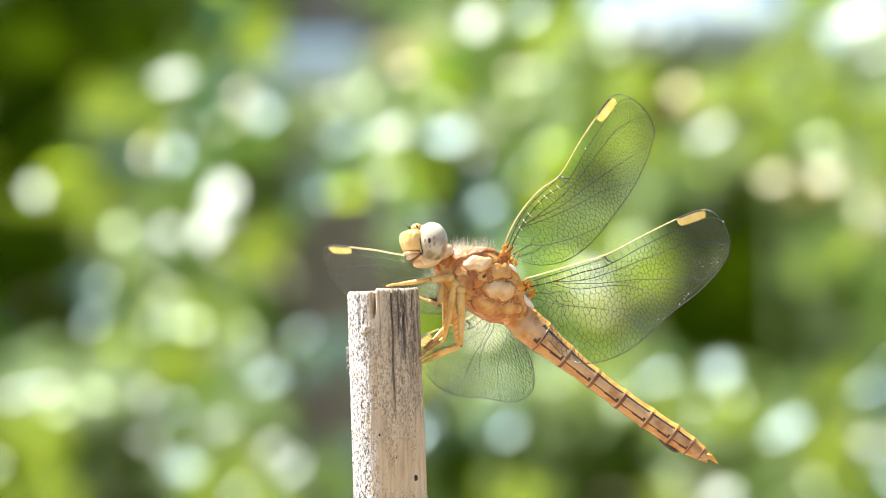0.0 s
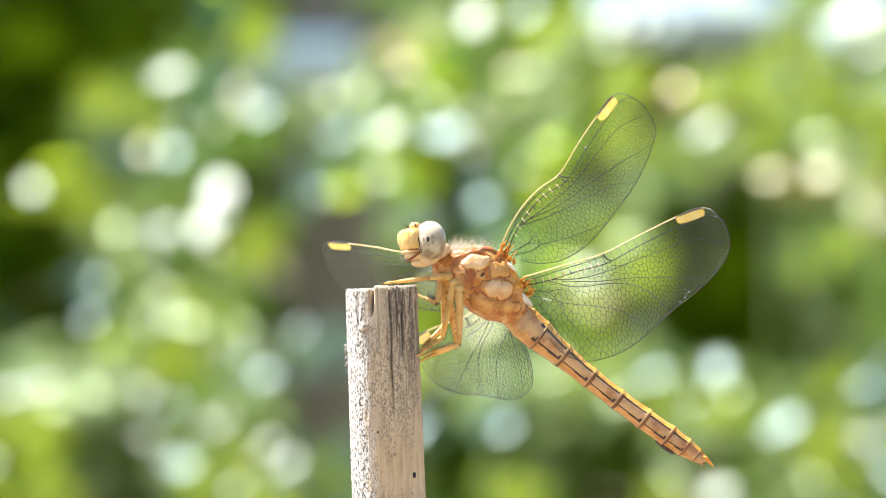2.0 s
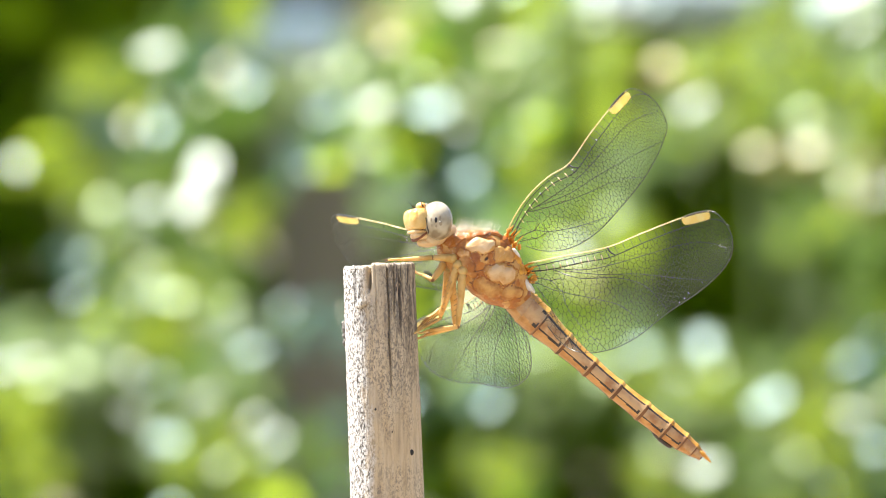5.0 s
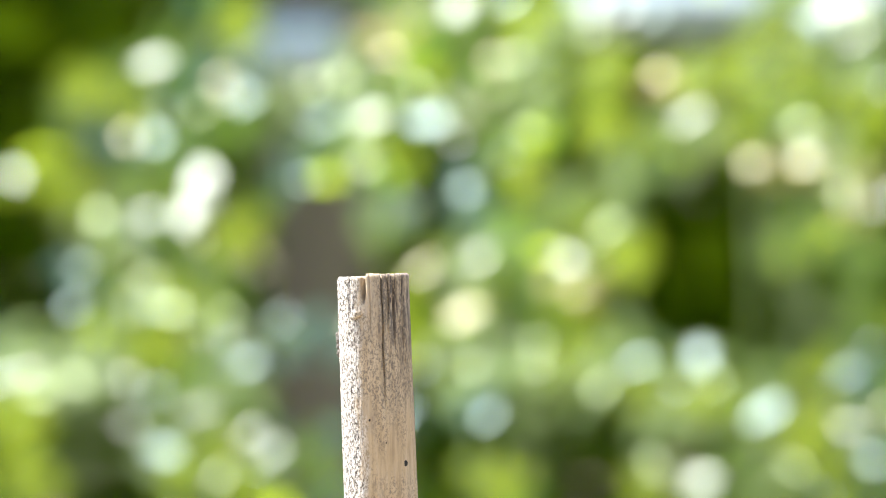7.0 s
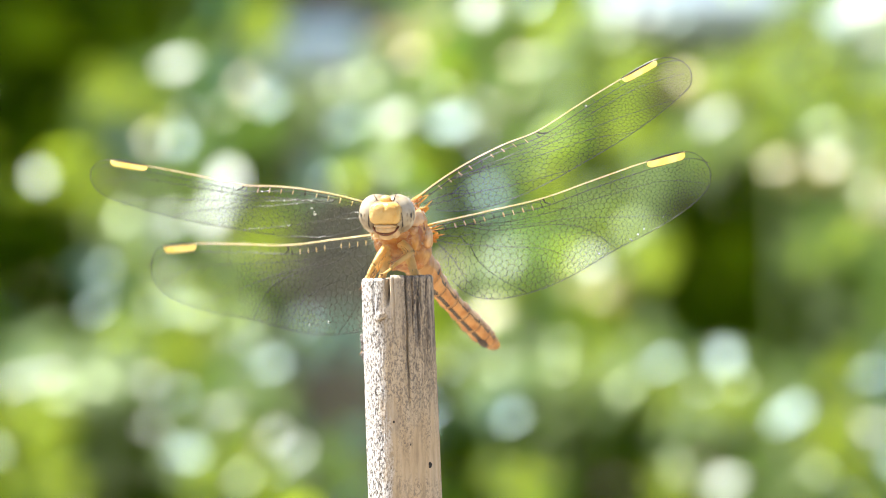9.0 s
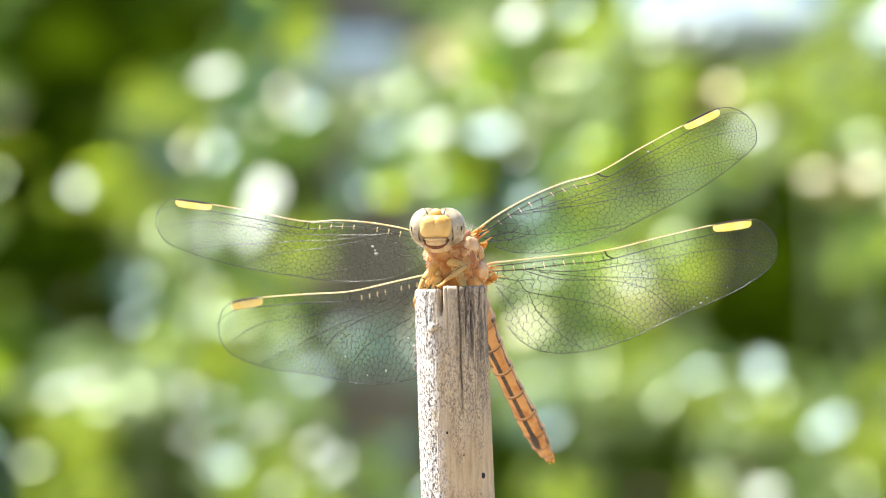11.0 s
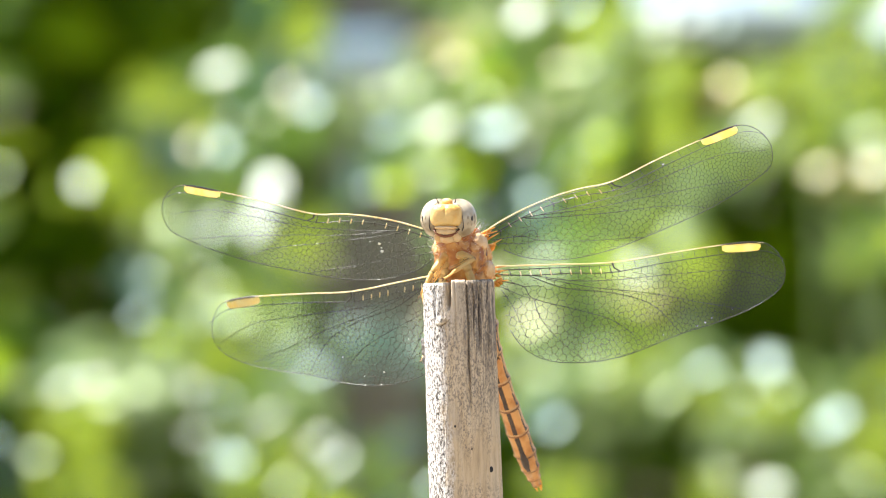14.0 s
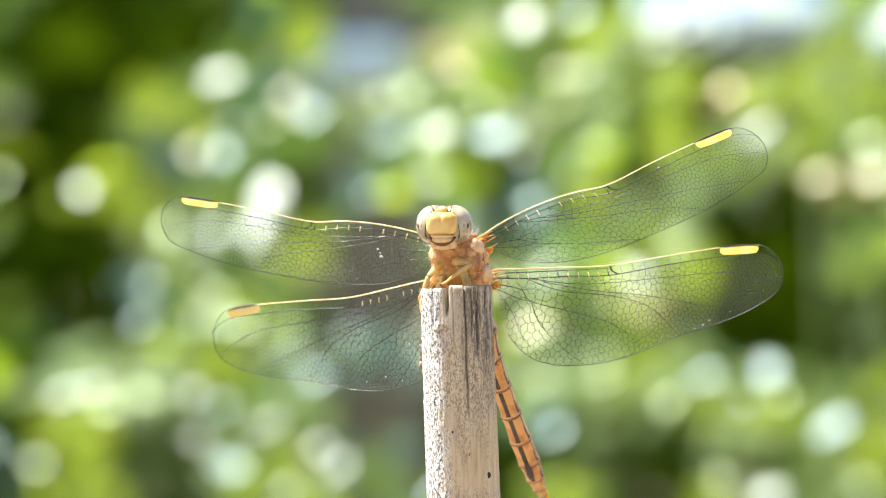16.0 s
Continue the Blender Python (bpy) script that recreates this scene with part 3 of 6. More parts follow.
    build_shining_plant("sky_lit_shrub", "tall thin shrub with shining leaf tips against the sky", (0.08, 1.5), [
        (9.7, 5.4, 0.9, LEAF_GLOSS_WHITE), (10.4, 5.6, 1.0, LEAF_GLOSS_WHITE), (9.3, 5.0, 0.6, LEAF_GLOSS_COOL), (0.9, 5.5, 0.7, LEAF_GLOSS_WHITE), (2.1, 5.6, 0.6, LEAF_GLOSS_COOL), (4.1, 5.4, 0.6, LEAF_GLOSS_WHITE), (10.3, 4.7, 0.6, LEAF_GLOSS_WHITE), (5.4, 5.2, 0.5, LEAF_GLOSS_COOL)], 67)
    build_plant("low_herb", "bushy herb with pale green leaves", (-0.09, 1.6), [
        (-6.6, -2.3, 1.60, 2.3, 1.7, 1.52, 9, LEAF_FRESH),
        (-7.6, -1.9, 1.47, 1.3, 1.6, 1.05, 8, LEAF_PALE),
        (-8.7, -3.3, 1.78, 3.3, 1.1, 1.06, 12, LEAF_FRESH),
        (-10.9, -3.7, 1.65, 2.8, 1.7, 1.58, 9, LEAF_PALE),
        (-8.3, -3.7, 1.51, 2.1, 1.2, 1.09, 9, LEAF_PALE),
        (-9.8, -4.5, 1.38, 2.7, 1.4, 1.29, 10, LEAF_FRESH),
        (-10.7, -6.6, 1.69, 1.9, 2.1, 1.36, 8, LEAF_FRESH),
        (-5.3, -2.7, 1.56, 1.5, 1.2, 0.99, 8, LEAF_PALE),
        (-5.9, -3.6, 1.42, 1.7, 0.9, 0.79, 10, LEAF_MID),
        (-7.4, -6.1, 1.74, 1.5, 1.8, 1.17, 8, LEAF_PALE),
        (-5.2, -4.9, 1.60, 2.0, 1.5, 1.31, 8, LEAF_PALE)], 35)
    build_plant("pale_herb", "low herb with pale shining leaves", (-0.12, 1.57), [
        (-11.6, -3.9, 1.74, 1.8, 1.5, 1.17, 8, LEAF_PALE),
        (-9.8, -3.5, 1.60, 1.7, 1.4, 1.11, 8, LEAF_PALE),
        (-8.2, -3.3, 1.47, 1.6, 1.2, 1.05, 9, LEAF_PALE),
        (-12.0, -5.1, 1.78, 1.8, 1.3, 1.19, 9, LEAF_PALE),
        (-10.2, -4.8, 1.65, 1.7, 1.1, 1.01, 9, LEAF_FRESH),
        (-7.1, -3.1, 1.51, 1.6, 1.2, 1.07, 9, LEAF_FRESH),
        (-5.5, -4.3, 1.38, 1.5, 1.1, 1.02, 9, LEAF_PALE)], 36)
    build_plant("border_herb", "bushy herb with fresh and bluish leaves", (-0.05, 1.62), [
        (-4.9, -6.1, 1.42, 1.9, 1.3, 1.19, 9, LEAF_FRESH),
        (-6.8, -7.1, 1.74, 1.5, 1.3, 0.96, 8, LEAF_FRESH),
        (-3.1, -6.7, 1.60, 2.3, 1.4, 1.27, 9, LEAF_MID),
        (-4.0, -5.4, 1.47, 1.3, 1.3, 0.86, 8, LEAF_COOL),
        (-3.6, -2.9, 1.78, 3.1, 1.1, 1.06, 11, LEAF_COOL),
        (-5.2, -3.6, 1.65, 1.7, 0.9, 0.86, 10, LEAF_COOL),
        (-2.2, -5.3, 1.51, 1.0, 1.0, 0.68, 8, LEAF_COOL),
        (-4.8, -1.4, 1.38, 1.1, 1.1, 0.74, 8, LEAF_MID),
        (-6.5, -0.9, 1.69, 1.9, 1.0, 0.88, 10, LEAF_MID),
        (-7.4, -4.4, 1.56, 1.4, 0.6, 0.56, 10, LEAF_MID),
        (-2.9, -5.5, 1.42, 1.1, 0.9, 0.75, 8, LEAF_MID)], 37)
    build_plant("mixed_shrub", "tall shrub with mixed pale and fresh leaves", (0.03, 1.7), [
        (-0.9, 5.1, 1.56, 1.7, 1.4, 1.09, 8, LEAF_STRAW),
        (-2.0, 4.3, 1.42, 1.1, 1.1, 0.75, 8, LEAF_PALE),
        (-3.3, 4.2, 1.74, 1.5, 1.5, 0.96, 8, LEAF_PALE),
        (-1.6, 3.2, 1.60, 1.8, 1.4, 1.21, 8, LEAF_PALE),
        (-2.5, 2.8, 1.47, 1.0, 1.2, 0.77, 8, LEAF_COOL),
        (-1.8, 1.8, 1.78, 1.8, 1.8, 1.19, 8, LEAF_PALE),
        (-1.1, 0.6, 1.65, 1.7, 1.7, 1.13, 8, LEAF_PALE),
        (-3.0, 2.8, 1.51, 0.9, 0.9, 0.59, 8, LEAF_MID),
        (0.1, 3.8, 1.38, 0.8, 1.3, 0.78, 9, LEAF_MID),
        (-0.5, 1.8, 1.69, 1.1, 1.0, 0.73, 8, LEAF_FRESH),
        (-0.3, 0.6, 1.56, 1.2, 1.4, 0.89, 8, LEAF_COOL)], 38)
    build_plant("climbing_shrub", "tall shrub with fresh yellow-green leaves", (0.04, 1.68), [
        (-0.5, 6.2, 1.69, 1.9, 1.0, 0.88, 10, LEAF_PALE),
        (0.7, 5.7, 1.56, 1.1, 0.9, 0.70, 8, LEAF_PALE),
        (1.3, 4.2, 1.42, 1.6, 2.0, 1.32, 8, LEAF_MID),
        (1.4, 3.4, 1.74, 1.5, 1.8, 1.17, 8, LEAF_PALE),
        (2.6, 5.8, 1.60, 1.7, 1.1, 0.99, 9, LEAF_FRESH),
        (3.3, 4.7, 1.47, 1.6, 1.3, 1.05, 8, LEAF_PALE),
        (2.8, 3.5, 1.78, 1.8, 1.5, 1.19, 8, LEAF_PALE),
        (5.0, 4.7, 1.65, 2.3, 1.4, 1.30, 9, LEAF_FRESH),
        (3.2, 5.3, 1.51, 1.5, 0.9, 0.82, 9, LEAF_FRESH),
        (2.5, 1.6, 1.38, 1.3, 2.2, 1.16, 9, LEAF_FRESH),
        (2.0, 2.7, 1.69, 1.1, 1.4, 0.94, 8, LEAF_MID)], 39)
    build_plant("broad_shrub", "shrub with broad fresh sunlit leaves", (0.07, 1.68), [
        (4.2, 2.6, 1.38, 1.8, 1.0, 0.91, 10, LEAF_FRESH),
        (6.0, 3.0, 1.69, 2.1, 1.3, 1.17, 9, LEAF_FRESH),
        (3.9, 0.9, 1.56, 1.7, 1.5, 1.09, 8, LEAF_MID),
        (4.5, 0.9, 1.42, 1.9, 1.6, 1.22, 8, LEAF_PALE),
        (6.3, 1.8, 1.74, 1.9, 1.8, 1.28, 8, LEAF_PALE),
        (4.4, 0.2, 1.60, 2.0, 1.2, 1.13, 9, LEAF_FRESH),
        (3.0, 0.2, 1.47, 1.5, 1.2, 0.96, 8, LEAF_MID),
        (1.1, 1.5, 1.78, 1.5, 1.5, 0.97, 8, LEAF_COOL),
        (1.4, 0.5, 1.65, 1.4, 0.9, 0.86, 9, LEAF_COOL),
        (6.5, 3.9, 1.51, 1.6, 0.9, 0.82, 10, LEAF_STRAW),
        (5.2, -0.8, 1.38, 1.7, 1.4, 1.11, 8, LEAF_FRESH)], 40)
    build_plant("branching_shrub", "branching shrub with sunlit leaves", (0.06, 1.62), [
        (1.3, -0.6, 1.51, 1.8, 1.3, 1.17, 8, LEAF_PALE),
        (0.8, -1.9, 1.38, 1.5, 1.5, 1.02, 8, LEAF_PALE),
        (3.9, -0.8, 1.69, 1.7, 1.4, 1.15, 8, LEAF_PALE),
        (4.2, -1.5, 1.56, 1.7, 0.9, 0.83, 10, LEAF_STRAW),
        (2.3, -1.0, 1.42, 1.3, 1.1, 0.85, 8, LEAF_MID),
        (1.9, -1.9, 1.74, 1.5, 1.5, 0.96, 8, LEAF_FRESH),
        (4.1, -2.3, 1.60, 1.7, 1.4, 1.11, 8, LEAF_FRESH),
        (2.9, -2.2, 1.47, 1.3, 1.2, 0.86, 8, LEAF_MID),
        (2.3, -3.1, 1.78, 1.8, 1.0, 0.91, 10, LEAF_COOL),
        (5.1, -2.6, 1.65, 1.4, 1.2, 0.93, 8, LEAF_MID),
        (1.2, -3.5, 1.51, 1.9, 1.5, 1.27, 8, LEAF_PALE)], 41)
    build_plant("tall_herb", "tall herb with pale and yellow-green leaves", (0.05, 1.66), [
        (3.6, -3.6, 1.65, 2.6, 1.4, 1.30, 10, LEAF_FRESH),
        (2.3, -3.5, 1.51, 1.6, 1.3, 1.07, 8, LEAF_PALE),
        (4.3, -3.5, 1.38, 1.8, 1.1, 1.03, 9, LEAF_PALE),
        (6.2, -3.0, 1.69, 1.7, 1.7, 1.15, 8, LEAF_PALE),
        (5.7, -4.2, 1.56, 2.0, 1.4, 1.25, 9, LEAF_FRESH),
        (1.3, -4.3, 1.42, 1.6, 0.9, 0.79, 10, LEAF_COOL),
        (7.2, -3.4, 1.74, 1.3, 1.3, 0.85, 8, LEAF_COOL),
        (1.8, -6.6, 1.60, 2.0, 1.7, 1.31, 8, LEAF_FRESH),
        (3.3, -6.4, 1.47, 1.7, 1.3, 1.15, 8, LEAF_FRESH),
        (2.8, -5.7, 1.78, 1.5, 1.1, 0.97, 8, LEAF_MID),
        (-0.5, -2.9, 1.65, 1.9, 2.3, 1.54, 8, LEAF_FRESH)], 42)
    build_plant("pale_leaf_herb", "low herb with pale sunlit leaves", (0.1, 1.58), [
        (8.0, -3.6, 1.78, 2.0, 1.8, 1.30, 8, LEAF_PALE),
        (8.1, -4.8, 1.65, 2.2, 1.4, 1.30, 9, LEAF_FRESH),
        (6.8, -4.9, 1.51, 1.5, 1.2, 0.98, 8, LEAF_PALE),
        (8.4, -4.5, 1.38, 1.7, 1.5, 1.11, 8, LEAF_PALE),
        (6.5, -6.2, 1.69, 1.7, 1.7, 1.15, 8, LEAF_PALE),
        (5.8, -6.8, 1.56, 1.7, 0.9, 0.83, 10, LEAF_FRESH),
        (7.2, -6.3, 1.42, 2.1, 1.1, 1.05, 10, LEAF_PALE),
        (10.0, -6.8, 1.74, 1.8, 1.8, 1.17, 8, LEAF_PALE),
        (10.7, -6.4, 1.60, 1.8, 1.7, 1.21, 8, LEAF_FRESH),
        (8.0, -5.5, 1.47, 1.3, 0.9, 0.81, 9, LEAF_MID),
        (10.0, -4.1, 1.78, 1.5, 1.1, 0.97, 8, LEAF_MID)], 43)
    build_plant("cool_herb", "low herb with fresh and bluish leaves", (0.12, 1.6), [
        (10.0, -3.6, 1.47, 1.6, 1.3, 1.05, 8, LEAF_FRESH),
        (12.6, -4.2, 1.78, 1.5, 2.1, 1.36, 9, LEAF_COOL),
        (11.8, -5.3, 1.65, 1.6, 1.6, 1.03, 8, LEAF_PALE),
        (11.7, -6.2, 1.51, 0.9, 1.5, 0.82, 9, LEAF_COOL),
        (9.6, -4.6, 1.38, 1.1, 1.3, 0.83, 8, LEAF_FRESH),
        (12.2, -2.8, 1.69, 1.6, 1.6, 1.05, 8, LEAF_MID),
        (10.7, -2.7, 1.56, 1.2, 1.1, 0.80, 8, LEAF_MID),
        (8.0, -3.3, 1.42, 0.7, 0.9, 0.56, 8, LEAF_MID),
        (9.6, -0.8, 1.74, 1.3, 1.3, 0.85, 8, LEAF_MID),
        (10.5, -1.1, 1.60, 1.7, 1.5, 1.11, 8, LEAF_FRESH),
        (11.2, -1.0, 1.47, 1.3, 1.6, 1.05, 8, LEAF_MID)], 44)
    build_plant("straw_shrub", "spreading shrub with fresh and straw-coloured leaves", (0.11, 1.7), [
        (7.2, 3.0, 1.60, 1.8, 1.7, 1.21, 8, LEAF_PALE),
        (7.7, 3.8, 1.47, 2.0, 1.6, 1.34, 8, LEAF_FRESH),
        (9.6, 3.1, 1.78, 1.8, 1.5, 1.19, 8, LEAF_FRESH),
        (9.9, 3.8, 1.65, 2.0, 1.4, 1.30, 9, LEAF_MID),
        (9.9, 4.6, 1.51, 1.6, 1.6, 1.07, 8, LEAF_FRESH),
        (8.2, 4.2, 1.38, 1.3, 1.1, 0.83, 8, LEAF_PALE),
        (10.7, 3.0, 1.69, 1.7, 1.3, 1.15, 9, LEAF_PALE),
        (11.6, 4.8, 1.56, 1.4, 2.0, 1.25, 9, LEAF_PALE),
        (10.8, 3.7, 1.42, 1.6, 1.4, 1.04, 8, LEAF_PALE),
        (9.4, 2.0, 1.74, 1.5, 1.6, 1.06, 8, LEAF_STRAW),
        (10.2, 2.0, 1.60, 1.7, 1.4, 1.11, 8, LEAF_STRAW)], 45)
    build_plant("spreading_shrub", "spreading shrub with sunlit green leaves", (0.13, 1.72), [
        (11.9, 1.6, 1.74, 1.3, 1.6, 1.06, 8, LEAF_PALE),
        (11.9, 2.5, 1.60, 1.2, 1.7, 1.11, 9, LEAF_FRESH),
        (11.4, 0.9, 1.47, 0.9, 1.6, 0.81, 10, LEAF_STRAW),
        (10.9, -0.1, 1.78, 1.8, 1.0, 0.91, 10, LEAF_FRESH),
        (9.2, -0.1, 1.65, 1.2, 0.8, 0.72, 9, LEAF_MID),
        (11.1, 0.0, 1.51, 1.6, 1.2, 1.07, 9, LEAF_MID),
        (8.9, 5.3, 1.38, 1.8, 0.8, 0.78, 10, LEAF_PALE),
        (9.3, 5.7, 1.69, 1.3, 0.8, 0.73, 9, LEAF_FRESH),
        (11.4, 5.9, 1.56, 1.7, 0.9, 0.83, 10, LEAF_PALE),
        (3.8, 5.3, 1.42, 1.3, 0.9, 0.79, 9, LEAF_PALE),
        (7.7, 4.7, 1.74, 2.1, 1.0, 0.89, 10, LEAF_FRESH)], 46)
    build_plant("crown_shrub", "shrub with bright sunlit leaves at its top", (0.09, 1.6), [
        (8.4, 5.0, 1.31, 1.5, 1.2, 0.76, 7, LEAF_FRESH),
        (9.5, 4.4, 1.32, 1.5, 1.1, 0.68, 7, LEAF_PALE),
        (10.4, 3.3, 1.34, 1.2, 1.4, 0.77, 7, LEAF_FRESH),
        (9.2, 3.5, 1.35, 1.7, 1.0, 0.60, 10, LEAF_FRESH),
        (7.6, 3.8, 1.32, 1.5, 1.1, 0.68, 7, LEAF_FRESH),
        (6.4, 4.3, 1.34, 1.4, 1.0, 0.60, 7, LEAF_PALE),
        (5.3, 4.6, 1.35, 1.4, 1.0, 0.60, 7, LEAF_STRAW),
        (10.0, 2.2, 1.31, 1.2, 1.1, 0.67, 7, LEAF_PALE),
        (9.0, -0.1, 1.32, 2.1, 1.1, 0.68, 10, LEAF_MID),
        (5.7, 4.9, 1.33, 1.7, 0.8, 0.60, 9, LEAF_PALE),
        (7.2, 4.8, 1.33, 1.7, 0.8, 0.60, 9, LEAF_FRESH)], 70)
    build_plant("sunlit_shrub", "low shrub with yellow-green leaves lit through by the sun", (0.01, 1.6), [
        (-8.8, 1.3, 1.31, 2.0, 1.1, 0.67, 10, LEAF_FRESH),
        (-4.4, -0.1, 1.32, 1.1, 1.1, 0.68, 7, LEAF_FRESH),
        (-4.5, 5.0, 1.34, 1.1, 1.2, 0.68, 7, LEAF_FRESH),
        (-8.6, 3.3, 1.35, 1.5, 1.1, 0.69, 7, LEAF_FRESH),
        (4.3, 2.5, 1.31, 2.4, 0.8, 0.51, 10, LEAF_FRESH),
        (2.4, 1.4, 1.32, 1.2, 1.1, 0.68, 7, LEAF_FRESH),
        (4.9, -0.7, 1.34, 1.5, 1.0, 0.60, 7, LEAF_FRESH),
        (1.7, -5.9, 1.35, 1.7, 1.1, 0.69, 10, LEAF_FRESH),
        (3.1, -5.9, 1.31, 1.2, 1.0, 0.59, 7, LEAF_FRESH),
        (-8.9, -5.8, 1.32, 1.5, 1.1, 0.68, 7, LEAF_FRESH)], 71)


# ---- the cane ----
CANE_X, CANE_TOP = -6.2, -4.06  # mm from the lens axis


def build_cane():
    root = new("garden_cane")
    base = Vector(((CANE_X + 33) * MM, 0, 0))
    top = Vector((CANE_X * MM, 0, HEIGHT + CANE_TOP * MM))
    root.location = base
    tagged(root, "weathered tan and grey garden cane standing upright", "cane")
    axis = top - base
    sides = 400
    heights = [i * 0.12 * MM for i in range(12)] + [(1.4 + 0.22 * i) * MM for i in range(130)]
    while heights[-1] < axis.length + 0.03:
        heights.append(heights[-1] * 1.12)
    verts, faces = [], []

    def radius(a, d):
        """Radius in mm at the angle a (0 faces the lens, positive to its right) and d mm under the top."""
        r = 3.72 + 0.0045 * min(d, 60)
        r += 0.10 * noise.noise((math.sin(a) * 1.3, math.cos(a) * 1.3, d * 0.05))
        r += 0.035 * noise.noise((math.sin(a) * 12, math.cos(a) * 12, d * 0.25))
        r += (0.03 + 0.035 * max(0, -math.sin(a))) * noise.noise((math.sin(a) * 30, math.cos(a) * 30, d * 1.2)) + 0.02 * noise.noise((math.sin(a) * 50, math.cos(a) * 50, d * 3))
        for at, wide, deep, length in ((-0.30, 0.045, 1.6, 3.2), (0.22, 0.022, 0.6, 15.0), (0.40, 0.02, 0.6, 7.0), (0.56, 0.03, 0.4, 9.0), (0.70, 0.02, 0.35, 6.0), (-0.12, 0.014, 0.25, 8.0),
                                       (-0.75, 0.03, 0.25, 5.0), (0.9, 0.04, 0.3, 12.0), (2.2, 0.03, 0.6, 9.0), (-2.4, 0.03, 0.6, 7.0)):
            drift = at + 0.035 * noise.noise((d * 0.3, at * 9, 0))
            fade = max(0.0, 1 - d / length)
            if fade:
                r -= deep * min(1, fade * 2) * math.exp(-((a - drift) / wide) ** 2)
        return r

    def rim(a):
        """How far the broken rim dips, in mm."""
        step = 0.28 if a < -0.3 else (0.0 if a < 0.22 else 0.10)
        return step + 0.08 * noise.noise((a * 5, 0, 3)) + 0.05 * noise.noise((a * 17, 0, 3)) + 0.5 * math.exp(-((a + 0.3) / 0.04) ** 2) + 0.3 * math.exp(-((a - 0.22) / 0.03) ** 2)

    frame_z = axis.normalized()
    frame_x = Vector((1, 0, 0))
    frame_y = frame_z.cross(frame_x).normalized()
    frame_x = frame_y.cross(frame_z)
    tip = top - base
    for i, h in enumerate(heights):
        for j in range(sides):
            a = (2 * math.pi * j / sides + math.pi) % (2 * math.pi) - math.pi
            d = h / MM
            r = radius(a, d) - (0.22 * (1 - d / 0.36) ** 2 if d < 0.36 else 0)
            dip = rim(a) * max(0, 1 - d / 3.0)
            verts.append(tip - frame_z * (h + dip * MM) + (frame_x * math.sin(a) - frame_y * math.cos(a)) * (r * MM))
    n = len(heights)
    for i in range(n - 1):
        for j in range(sides):
            k = (j + 1) % sides
            faces.append((i * sides + j, i * sides + k, (i + 1) * sides + k, (i + 1) * sides + j))
    # the hollowed end grain
    ring = list(range(sides))
    for depth, share in ((0.05, 0.86), (0.5, 0.7), (0.8, 0.45), (0.9, 0.05)):
        start = len(verts)
        for j in range(sides):
            a = (2 * math.pi * j / sides + math.pi) % (2 * math.pi) - math.pi
            verts.append(tip - frame_z * ((depth + rim(a)) * MM + 0.1 * MM * noise.noise((a * 9, share * 9, 1)))
                         + (frame_x * math.sin(a) - frame_y * math.cos(a)) * (3.5 * share * MM))
        for j in range(sides):
            k = (j + 1) % sides
            faces.append((ring[j], start + j, start + k, ring[k]))
        ring = list(range(start, start + sides))
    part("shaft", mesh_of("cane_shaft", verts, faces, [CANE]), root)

    def on_cane(a, d, out=0.0):
        return tip - frame_z * (d * MM) + (frame_x * math.sin(a) - frame_y * math.cos(a)) * ((radius(a, d) + out) * MM)

    chip = Geo()
    rng = random.Random(3)
    for i in range(9):
        a, d = -0.56 + rng.uniform(-0.1, 0.16), 4.35 + rng.uniform(-0.25, 0.2)
        chip.tube([on_cane(a, d, -0.1), on_cane(a + 0.05, d - 0.1, 0.45), on_cane(a + 0.20, d - 0.35 + rng.uniform(-0.25, 0.35), 0.7)], [0.34 * MM, 0.22 * MM, 0.04 * MM], 5)
    part("splinter", chip.mesh("cane_splinter", [CANE]), root, "short torn grey splinter")
    flake = Geo()
    for i in range(9):
        a, d = -1.62 + rng.uniform(-0.12, 0.1), 6.2 + i * 0.28 + rng.uniform(-0.2, 0.2)
        flake.ball(on_cane(a, d, 0.05), (0.28 * MM, 0.22 * MM, 0.34 * MM), rings=6, sides=8, bumps=0.5)
    part("bark_flake", flake.mesh("cane_flake", [FLAKE]), root, "crumbly dark bark flake")
    spots = Geo()
    for a, d, s in ((0.78, 19.8, 0.26), (-0.24, 15.2, 0.12), (0.2, 17.6, 0.1), (-0.35, 20.2, 0.08)):
        spots.ball(on_cane(a, d, -0.03), (s * MM, s * 0.5 * MM, s * 1.25 * MM), rings=8, sides=12, bumps=0.3)
    part("speck", spots.mesh("cane_speck", [CANE_DARK]), root, "black speck")


# ---- the dragonfly ----
# Its own space: x towards its head, y to its left, z to its back.
WING_FRONT_BASE, WING_REAR_BASE = Vector((0.82, 2.24, 4.06)), Vector((-3.11, 2.75, 3.26))  # mm
HEAD_FIRST, HEAD_SECOND, WAIST = Vector((6.5, 0, -2.15)), Vector((5.3, 0, -1.9)), Vector((-5.46, 0, 1.10))
FORE = {"lead": [(0, 0.0), (2, -0.36), (5, -0.64), (8, -0.62), (11, -0.30), (14.46, 0.41), (20, 0.12), (25, 0.0), (29, 0.1), (30.1, 0.55), (30.9, 1.5), (31.35, 2.8), (31.4, 3.7)],
        "trail": [(0, 1.3), (0.8, 2.6), (2.5, 4.4), (6, 6.3), (11, 7.4), (17, 7.6), (22, 7.5), (26, 7.0), (28.6, 6.4), (30.3, 5.8), (31.1, 4.7), (31.4, 3.7)],
        "nodus": 14.46, "stigma": (25.0, 29.0)}
